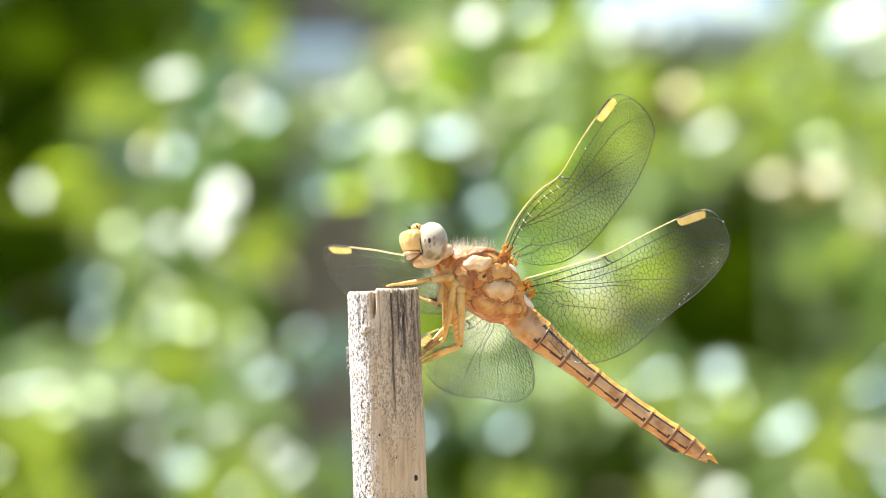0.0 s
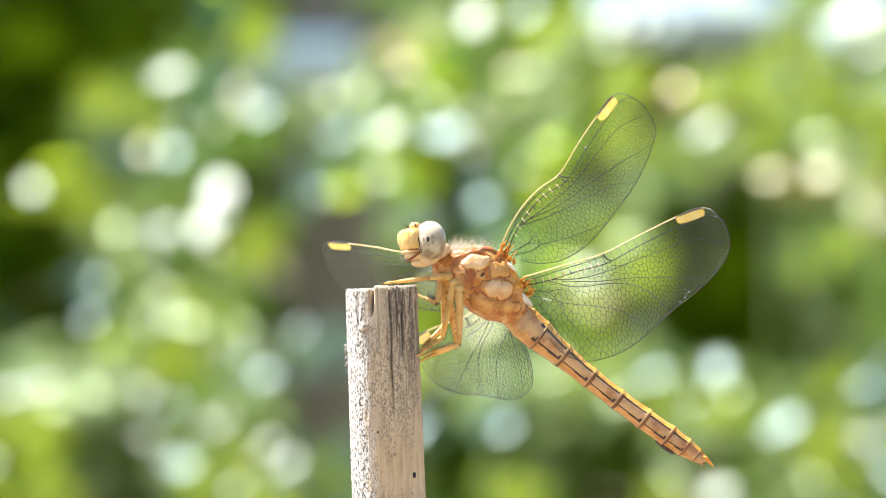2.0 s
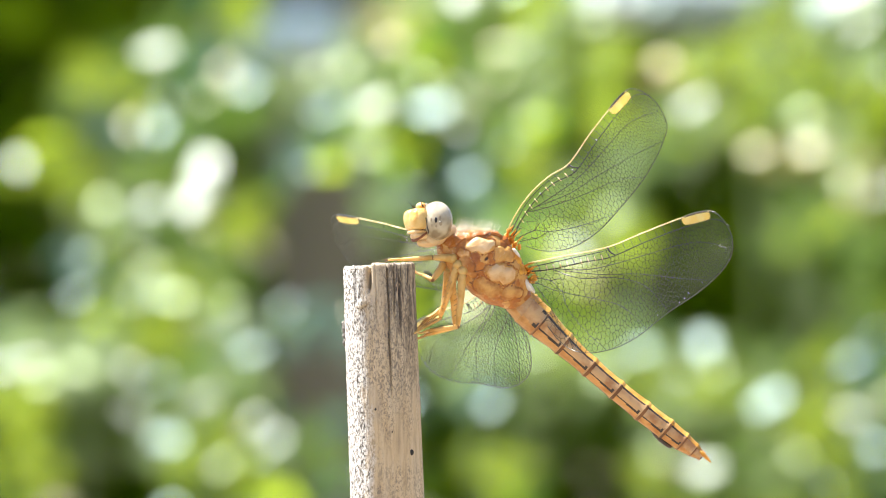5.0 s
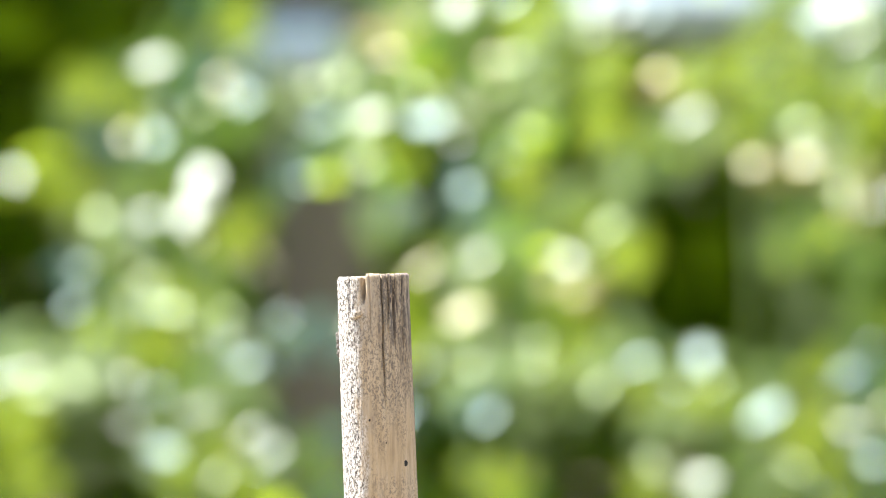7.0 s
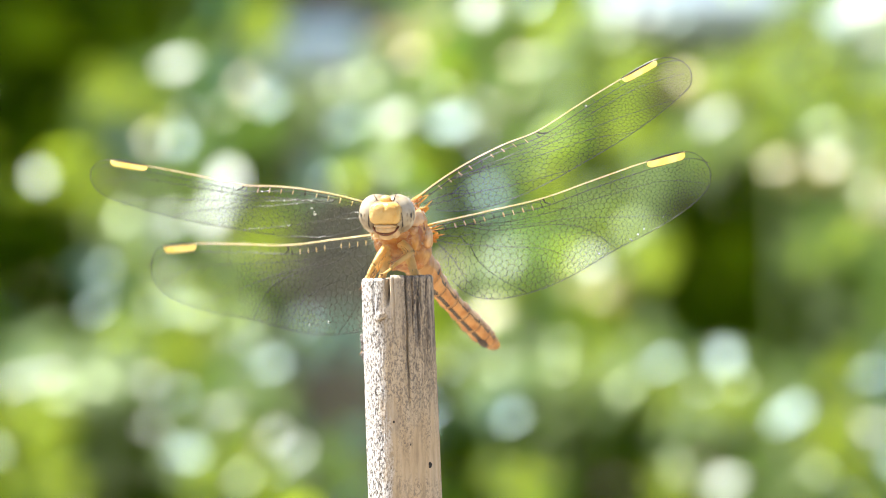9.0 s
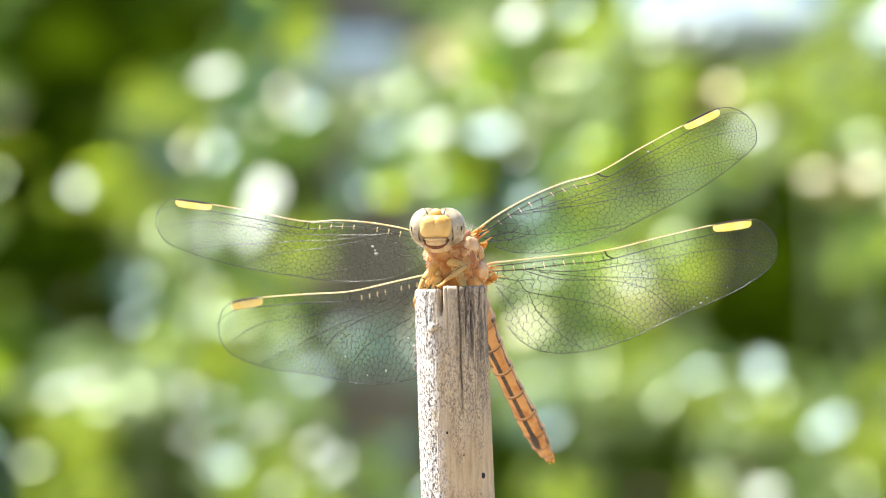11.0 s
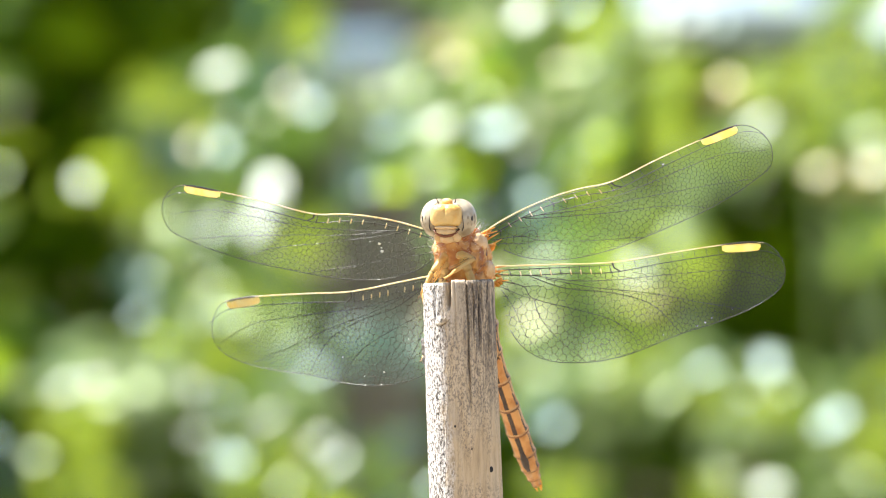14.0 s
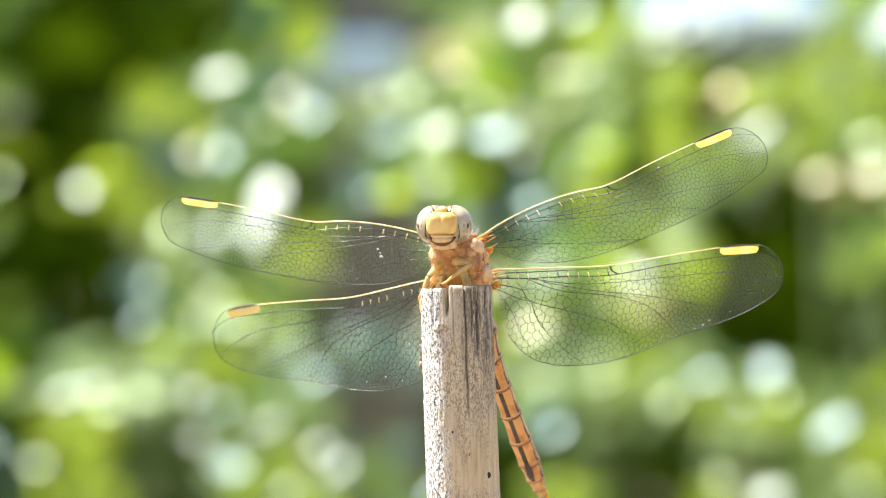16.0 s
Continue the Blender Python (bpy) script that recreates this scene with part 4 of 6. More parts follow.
HIND = {"lead": [(0, 0.0), (6, 0.38), (12.22, 0.73), (18, 0.34), (23.9, 0.0), (28, 0.1), (29.1, 0.6), (29.9, 1.6), (30.35, 2.8), (30.4, 3.6)],
        "trail": [(0, 2.0), (0.25, 5.0), (1.4, 8.0), (4, 10.2), (8.5, 11.0), (13, 10.6), (18.6, 9.0), (23.5, 7.9), (26.6, 6.9), (29.0, 5.7), (30.1, 4.6), (30.4, 3.6)],
        "nodus": 12.22, "stigma": (23.9, 28.0)}


def wing_height(w, s, c):
    """The film's gentle pleats and camber, in mm."""
    lead, trail = curve(w["lead"], s), curve(w["trail"], s)
    v = (c - lead) / max(0.3, trail - lead)
    pleat = 0.16 * math.sin(min(v, 0.5) * 22) * (1 - min(1, s / 30)) if v > 0 else 0
    return pleat + 0.35 * math.sin(math.pi * min(1, max(0, v))) * (1 - 0.4 * s / 31)


def clip(poly, p, n):
    """The side of a convex outline where (q - p) . n <= 0."""
    out = []
    for i in range(len(poly)):
        a, b = poly[i - 1], poly[i]
        da, db = (a[0] - p[0]) * n[0] + (a[1] - p[1]) * n[1], (b[0] - p[0]) * n[0] + (b[1] - p[1]) * n[1]
        if (da <= 0) != (db <= 0):
            u = da / (da - db)
            out.append((a[0] + (b[0] - a[0]) * u, a[1] + (b[1] - a[1]) * u))
        if db <= 0:
            out.append(b)
    return out


def cells(w, rng, main):
    """The net of small cells behind the main veins, as edges in mm."""
    length = w["lead"][-1][0]

    def inside(s, c):
        return 0.2 < s < length and curve(w["lead"], s) + 1.15 < c < curve(w["trail"], s) + 0.25

    def gap(s, c):
        depth = (c - curve(w["lead"], s)) / (curve(w["trail"], s) - curve(w["lead"], s) + 0.01)
        return max(0.40, 1.14 - 0.021 * s - 0.20 * depth)

    seeds = []
    tries = 0
    while tries < 14000:
        tries += 1
        s, c = rng.uniform(0.2, length), rng.uniform(1, 11.3)
        if not inside(s, c):
            continue
        g = gap(s, c) * 0.68
        if all(abs(s - a) > g or ((s - a) * 1.25) ** 2 + ((c - b) * 0.85) ** 2 > g * g for a, b in seeds):
            seeds.append((s, c))
    for turn in range(2):
        near = np.array(seeds)
        moved, polys = [], []
        for s, c in seeds:
            poly = [(s - 2, c - 2), (s + 2, c - 2), (s + 2, c + 2), (s - 2, c + 2)]
            d = (near[:, 0] - s) ** 2 + (near[:, 1] - c) ** 2
            for k in np.argsort(d)[1:16]:
                q = near[k]
                if d[k] > 8:
                    break
                poly = clip(poly, ((s + q[0]) / 2, (c + q[1]) / 2), (q[0] - s, q[1] - c))
            polys.append(poly)
            m = (sum(p[0] for p in poly) / len(poly), sum(p[1] for p in poly) / len(poly))
            moved.append(m if inside(*m) else (s, c))
        if turn == 0:
            seeds = moved
    edges = {}
    for poly in polys:
        for i in range(len(poly)):
            a, b = poly[i - 1], poly[i]
            key = tuple(sorted((tuple(round(x, 2) for x in a), tuple(round(x, 2) for x in b))))
            edges[key] = (a, b)

    def within(p):
        return 0 < p[0] < length and curve(w["lead"], p[0]) + 1.0 <= p[1] <= curve(w["trail"], p[0])

    kept = []
    for a, b in edges.values():
        if not within(a) and not within(b):
            continue
        if not within(b):
            a, b = b, a
        if not within(a):
            lo, hi = 0.0, 1.0
            for _ in range(8):
                u = (lo + hi) / 2
                q = (b[0] + (a[0] - b[0]) * u, b[1] + (a[1] - b[1]) * u)
                lo, hi = (u, hi) if within(q) else (lo, u)
            a = (b[0] + (a[0] - b[0]) * lo, b[1] + (a[1] - b[1]) * lo)
        if (a[0] - b[0]) ** 2 + (a[1] - b[1]) ** 2 > 0.01:
            kept.append((a, b))
    return kept


def spline(points, n):
    out = []
    for i in range(len(points) - 1):
        p0, p1, p2, p3 = points[max(i - 1, 0)], points[i], points[i + 1], points[min(i + 2, len(points) - 1)]
        for k in range(n):
            u = k / n
            out.append(tuple(0.5 * (2 * b + (c - a) * u + (2 * a - 5 * b + 4 * c - d) * u * u + (3 * b - a - 3 * c + d) * u ** 3) for a, b, c, d in zip(p0, p1, p2, p3)))
    return out + [points[-1]]


NETS = {}


def build_wing(root, w, side, main, label, seed, drops=()):
    rng = random.Random(seed)

    def at(s, c, lift=0.0):
        return Vector((-c * MM, side * s * MM, (wing_height(w, s, c) + lift) * MM))

    # the clear film
    length = w["lead"][-1][0]
    verts, faces, across = [], [], 14
    steps = [length * (1 - (1 - i / 60) ** 1.6) for i in range(61)]
    for s in steps:
        lead, trail = curve(w["lead"], s), curve(w["trail"], s)
        for k in range(across + 1):
            verts.append(at(s, lead + (trail - lead) * k / across))
    for i in range(60):
        for k in range(across):
            a = i * (across + 1) + k
            faces.append((a, a + 1, a + across + 2, a + across + 1))
    wing = part("wing", mesh_of("wing_film", verts, faces, [FILM]), root, label)

    fine = Geo()
    if seed not in NETS:
        NETS[seed] = cells(w, rng, main)
    for a, b in NETS[seed]:
        thick = (0.020 if a[0] > 20 else 0.025) * MM
        fine.tube([at(*a), at(*b)], [thick, thick], 4, caps=False)
    part("vein_net", fine.mesh("wing_net", [VEIN_FINE]), wing, "fine dark vein net", kind="stuff")

    strong = Geo()
    for line, thick in main:
        p = spline(line, 7)
        strong.tube([at(*q) for q in p], [(thick * 0.78 * (1 - 0.5 * i / len(p))) * MM for i in range(len(p))], 5)
    edge = [(s, curve(w["trail"], s)) for s in steps if s > 0.1] + [(s, curve(w["lead"], s)) for s in reversed(steps) if s > w["stigma"][1]]
    strong.tube([at(*q) for q in edge], [0.04 * MM] * len(edge), 5)
    part("main_vein", strong.mesh("wing_main_veins", [VEIN]), wing, "strong dark veins")

    rungs = Geo()
    n0, n1 = w["nodus"], w["stigma"][0]
    for i in range(11):
        s = 1.2 + (n0 - 1.6) * i / 10
        lead = curve(w["lead"], s)
        rungs.tube([at(s, lead + 0.05), at(s + 0.06, lead + 0.62)], [0.03 * MM] * 2, 4)
        rungs.tube([at(s + 0.1, lead + 0.62), at(s + 0.2, lead + 1.15)], [0.065 * MM] * 2, 5, slot=1 if i % 5 else 0)
    for i in range(9):
        s = n0 + 1 + (n1 - n0 - 1.5) * i / 8
        lead = curve(w["lead"], s)
        rungs.tube([at(s, lead + 0.05), at(s + 0.15, lead + 0.95)], [0.025 * MM] * 2, 4)
    lead = curve(w["lead"], n0)
    rungs.tube([at(n0 - 0.05, lead), at(n0 + 0.1, lead + 0.6), at(n0 + 0.75, lead + 1.05)], [0.11 * MM, 0.08 * MM, 0.07 * MM], 6)
    part("cross_vein", rungs.mesh("wing_cross_veins", [VEIN, VEIN_PALE]), wing, "dark and pale cross veins")

    front = [(s, curve(w["lead"], s)) for s in steps if s <= w["stigma"][1] + 0.5]
    costa = Geo()
    costa.tube([at(*q, 0.02) for q in front], [(0.078 - 0.03 * q[0] / 31) * MM for q in front], 7)
    part("costa", costa.mesh("wing_costa", [COSTA]), wing, "yellow leading edge vein")

    mark = Geo()
    s0, s1 = w["stigma"]
    verts = []
    for lift in (-0.06, 0.08):
        for u, a, b in ((0, 0.12, 0.55), (0.08, 0.08, 0.80), (0.3, 0.08, 0.92), (0.7, 0.08, 0.95), (0.93, 0.12, 0.85), (1.0, 0.2, 0.5)):
            s = s0 + (s1 - s0) * u
            lead = curve(w["lead"], s)
            verts += [at(s, lead + a, lift), at(s, lead + b, lift)]
    faces = []
    for i in range(5):
        faces += [(2 * i, 2 * i + 2, 2 * i + 3, 2 * i + 1), (12 + 2 * i, 13 + 2 * i, 15 + 2 * i, 14 + 2 * i),
                  (2 * i, 12 + 2 * i, 14 + 2 * i, 2 * i + 2), (2 * i + 1, 2 * i + 3, 15 + 2 * i, 13 + 2 * i)]
    faces += [(0, 1, 13, 12), (10, 22, 23, 11)]
    mark.add(verts, faces, 0)
    mark.tube([at(s0 + (s1 - s0) * u, curve(w["lead"], s0 + (s1 - s0) * u) - 0.03, 0.04) for u in (-0.03, 0.2, 0.5, 0.8, 1.06)], [0.05 * MM, 0.11 * MM, 0.12 * MM, 0.11 * MM, 0.05 * MM], 6, slot=1)
    part("pterostigma", mark.mesh("wing_stigma", [STIGMA, VEIN], smooth=False), wing, "bright yellow wing cell with a black edge")

    for s, c, r in drops:
        bead = Geo()
        bead.ball(at(s, c, 0.08), (r * 0.7 * MM, r * 0.9 * MM, r * 0.3 * MM), rings=8, sides=10, bumps=0.8)
        part("dust_speck", bead.mesh("wing_speck", [WHITE_SKIN]), wing, "tiny white speck")
    root_knob = Geo()
    for i in range(22):
        s, c = rng.uniform(-1.0, 0.25), rng.uniform(0.1, 2.2)
        r = rng.uniform(0.16, 0.34)
        turn = Euler((rng.uniform(-0.6, 0.6), rng.uniform(-0.6, 0.6), rng.uniform(-0.7, 0.7))).to_matrix()
        root_knob.ball(at(s, c, rng.uniform(-0.25, 0.2)), (r * 0.7 * MM, r * 1.5 * MM, r * 0.7 * MM), rings=8, sides=10, bumps=0.5, turn=turn)
    for c in (0.1, 0.55, 0.95, 1.6):
        root_knob.tube([at(-0.9, c + 0.1), at(0.1, c), at(1.1, c)], [0.13 * MM, 0.10 * MM, 0.04 * MM], 7)
    part("wing_hinge", root_knob.mesh("wing_hinge", [ORANGE]), wing, "amber wing hinge")
    return wing


FORE_VEINS = [([(0, 0.45), (2, 0.0), (5, -0.35), (8, -0.32), (11, 0.05), (14.4, 0.65)], 0.075),
              ([(0, 0.8), (2, 0.5), (5, 0.2), (8, 0.22), (11, 0.6), (14.5, 1.45), (20, 1.15), (25, 0.98), (29.3, 1.05), (31.4, 2.3)], 0.085),
              ([(4.2, 0.3), (9, 1.3), (14.5, 2.15), (20, 2.3), (26, 2.5), (30.6, 4.0)], 0.06),
              ([(6, 0.7), (11, 2.4), (17, 3.6), (23, 5.0), (28, 6.3)], 0.055),
              ([(4.4, 0.4), (8, 2.0), (13, 3.7), (18.5, 5.4), (22.5, 7.4)], 0.06),
              ([(0.2, 1.3), (3.2, 2.2), (4.6, 3.3), (8.5, 5.2), (12.5, 6.7), (15, 7.6)], 0.06),
              ([(0.4, 1.8), (3.0, 3.0), (4.6, 3.3)], 0.055), ([(3.2, 2.2), (4.6, 2.1), (4.6, 3.3)], 0.055)]
HIND_VEINS = [([(0, 0.45), (4, 0.65), (8, 0.85), (12.2, 1.05)], 0.075),
              ([(0, 0.9), (3.5, 1.3), (8, 1.5), (12.2, 1.8), (18, 1.3), (23.9, 1.0), (28.3, 1.05), (30.5, 2.2)], 0.085),
              ([(3.5, 1.3), (8, 2.3), (12.5, 2.6), (18, 2.6), (25, 2.8), (29.5, 4.4)], 0.06),
              ([(5, 1.8), (10, 3.2), (16, 4.4), (21, 5.8), (25.5, 6.9)], 0.055),
              ([(3.4, 1.4), (7, 3.0), (12, 4.0), (16, 5.6), (18.8, 8.8)], 0.065),
              ([(0.2, 1.6), (2.6, 2.4), (3.6, 3.8), (7.5, 5.2), (12, 7.0), (15, 9.9)], 0.06),
              ([(0.2, 2.2), (2.4, 3.4), (3.6, 3.8)], 0.055), ([(3.6, 3.8), (4.2, 6.0), (6.0, 8.5), (8.5, 10.9)], 0.055),
              ([(2.6, 2.4), (4.4, 2.6), (3.6, 3.8)], 0.05), ([(0.3, 2.6), (1.5, 4.8), (2.4, 7.5), (4.2, 10.2)], 0.05)]


# plates of the thorax: skin, middle and end (mm), half width and bulge (mm)
PLATES = ((1, (1.57, 2.46, 0.89), (0.45, 2.42, 2.15), 0.80, 0.34), (1, (-2.05, 2.65, 0.70), (-3.45, 2.41, 1.95), 0.95, 0.34),
          (0, (0.55, 2.13, -1.6), (1.7, 2.0, -1.0), 0.75, 0.24), (0, (-2.5, 2.0, -1.2), (-0.9, 1.6, -2.0), 0.95, 0.26), (0, (-0.75, 2.57, 2.3), (-0.1, 2.6, 1.3), 0.80, 0.28),
          (1, (2.1, 2.2, -1.0), (2.6, 2.1, -1.7), 0.55, 0.2), (0, (-4.4, 1.7, 0.8), (-5.0, 1.5, 1.8), 0.8, 0.22),
          (2, (2.95, 2.05, 1.0), (3.35, 1.85, 0.1), 0.50, 0.30), (2, (2.5, 1.85, 2.15), (2.9, 1.9, 1.45), 0.48, 0.30),
          (2, (1.65, 1.65, 2.95), (2.3, 1.7, 2.5), 0.45, 0.28), (2, (0.45, 1.6, 3.35), (1.15, 1.6, 3.2), 0.45, 0.24),
          (4, (-1.8, 1.8, 3.3), (-0.9, 1.8, 3.5), 0.5, 0.24), (2, (3.5, 1.6, -0.7), (3.6, 1.5, -1.5), 0.5, 0.24), (4, (-3.3, 1.8, 3.0), (-2.7, 1.9, 3.2), 0.5, 0.2))


def build_thorax(root):
    geo = Geo()
    knots = [(-6.1, 1.15, 1.25, 1.3), (-5.2, 1.05, 1.8, 1.7), (-3.8, 0.85, 2.6, 2.3), (-2.4, 0.75, 3.0, 2.6), (-0.8, 0.65, 3.15, 2.65), (0.8, 0.45, 3.25, 2.65),
             (2.2, -0.05, 2.8, 2.25), (3.4, -0.7, 2.0, 1.55), (4.1, -1.0, 1.25, 1.0), (4.6, -1.15, 0.8, 0.75)]
    sides, n, rings, owner = 168, 170, [], []
    for i in range(n + 1):
        x = knots[0][0] + (knots[-1][0] - knots[0][0]) * i / n
        zc, hz, hy = (curve([(k[0], k[q]) for k in knots], x) for q in (1, 2, 3))
        for j in range(sides):
            a = 2 * math.pi * j / sides
            y, z = math.sin(a), math.cos(a)
            y, z = math.copysign(abs(y) ** (0.6 if z > 0 else 0.8), y) * hy, math.copysign(abs(z) ** (0.7 if z > 0 else 0.85), z) * hz
            if z < -0.3:
                y *= 1 - 0.12 * (-z / hz)
            p = Vector((x, y, z + zc))
            dent = 0.12 * noise.noise(p * 0.6) + 0.05 * noise.noise(p * 1.5) + 0.02 * noise.noise(p * 4)
            q = Vector((x, abs(y), z + zc))
            q = q + Vector((noise.noise(q * 1.3), noise.noise(q * 1.3 + Vector((9, 0, 0))), noise.noise(q * 1.3 + Vector((0, 9, 0))))) * 0.42
            best, own = -9.0, 0
            for slot, middle, end, half, bulge in PLATES:
                c = Vector(middle)
                way = Vector(end) - c
                d = q - c
                u = d.dot(way) / way.length_squared
                v = (d - way * u).length / half
                f = 1 - (abs(u) ** 2.6 + v ** 2.6) ** (1 / 2.6)
                if f > best:
                    best, own, rise = f, slot, bulge
            if best > 0:
                u = min(1, best * 1.7)
                dent += rise * u * (2 - u)
                if own == 1 and best < 0.16 + 0.16 * noise.noise(q * 1.8):
                    own = 0
            elif best > -0.14:
                dent -= 0.10 * (1 - abs(best + 0.05) / 0.09) if abs(best + 0.05) < 0.09 else 0
                own = 3 if -0.085 < best < -0.03 and noise.noise(q * 1.4) > 0.02 else 2 if best > -0.11 and noise.noise(q * 0.9) > -0.2 else 0
            else:
                own = 2 if noise.noise(q * 0.8 + Vector((3, 3, 3))) > -0.05 else 0
            if z + zc < -2.4:
                own = 0
            owner.append(own)
            rings.append((p + Vector((0, y, z)).normalized() * dent) * MM)
    faces = []
    for i in range(n):
        for j in range(sides):
            k = (j + 1) % sides
            faces.append((i * sides + j, (i + 1) * sides + j, (i + 1) * sides + k, i * sides + k))
    geo.add(rings, faces)
    geo.s = [owner[f[0]] for f in faces]
    geo.f += [tuple(range(sides)), tuple(range(n * sides, (n + 1) * sides))[::-1]]
    geo.s += [0, 0]
    root = part("thorax", geo.mesh("thorax", [THORAX, THORAX_PALE, RUST, SUTURE, ORANGE]), root, "tan thorax with pale shining plates and dark seams")

    def skin(x, a, out):
        zc, hz, hy = (curve([(k[0], k[q]) for k in knots], x) for q in (1, 2, 3))
        y, z = math.sin(a), math.cos(a)
        y, z = math.copysign(abs(y) ** (0.6 if z > 0 else 0.8), y) * (hy + out), math.copysign(abs(z) ** (0.7 if z > 0 else 0.85), z) * (hz + out)
        if z < -0.3:
            y *= 1 - 0.12 * (-z / hz)
        return Vector((x, y, z + zc)) * MM

    def over(p, side, out):
        """The skin's point on the same spoke as p (mm)."""
        zc = curve([(k[0], k[1]) for k in knots], p[0])
        goal = math.atan2(p[1], p[2] - zc)
        a = min((0.2 + 0.02 * i for i in range(140)), key=lambda q: abs(math.atan2(skin(p[0], q, 0).y / MM, skin(p[0], q, 0).z / MM - zc) - goal))
        return skin(p[0], side * a, out)

    for side in (1, -1):
        seam = Geo()
        for line in (((-0.12, 2.17, -1.33), (-0.75, 2.6, 0.0), (-1.05, 2.68, 0.9), (-1.47, 2.66, 1.5), (-2.1, 2.73, 2.35)),):
            track = spline([tuple(p) for p in line], 5)
            seam.tube([over(p, side, 0.02) for p in track], [(0.05 + 0.035 * noise.noise((i * 0.7, line[0][0], side))) * MM for i in range(len(track))], 5)
        seam.ball(over((0.2, 2.75, 0.36), side, 0.06), (0.15 * MM, 0.08 * MM, 0.24 * MM), rings=8, sides=10)
        part("seam", seam.mesh("thorax_seam", [SUTURE]), root, "dark brown seams")
        flap = Geo()
        flap.ball(Vector((-5.0, side * 1.35, 2.6)) * MM, (1.2 * MM, 0.5 * MM, 0.3 * MM), rings=10, sides=14, bumps=0.7)
        flap.ball(Vector((-1.4, side * 2.2, 3.5)) * MM, (0.6 * MM, 0.3 * MM, 0.2 * MM), rings=10, sides=14, bumps=0.7)
        part("membrane", flap.mesh("thorax_membrane", [WHITE_SKIN]), root, "white skin beside the wing hinges")
    ridge = Geo()
    ridge.tube([skin(x, 0, 0.0) for x in (-4.6, -3, -1.5, 0, 1.2, 2.3, 3.2)], [0.2 * MM, 0.3 * MM, 0.26 * MM, 0.3 * MM, 0.28 * MM, 0.22 * MM, 0.1 * MM], 8)
    part("back_ridge", ridge.mesh("back_ridge", [THORAX_PALE]), root, "pale ridge along the back")
    rng = random.Random(8)
    fur = Geo()
    for i in range(900):
        if i < 520:
            x, a = 4.1 - 2.6 * rng.random() ** 1.5, rng.gauss(0, 0.7)
        else:
            x, a = rng.uniform(-1, 4.0), rng.choice((-1, 1)) * rng.uniform(1.2, 3.0)
        p = skin(x, a, -0.1)
        n = (p - skin(x, a, -0.8)).normalized()
        lean = (n + Vector((0.35, 0, 0)) + random_way(rng, 0.4)).normalized()
        size = rng.uniform(0.7, 2.2) * MM * (0.85 if i < 520 else 0.4)
        fur.tube([p, p + lean * size * 0.6, p + (lean + Vector((0.2, 0, 0.1))).normalized() * size], [0.006 * MM, 0.005 * MM, 0.002 * MM], 3, caps=False)
    part("hairs", fur.mesh("thorax_hairs", [HAIR]), root, "fine pale hairs", kind="stuff")
    return root


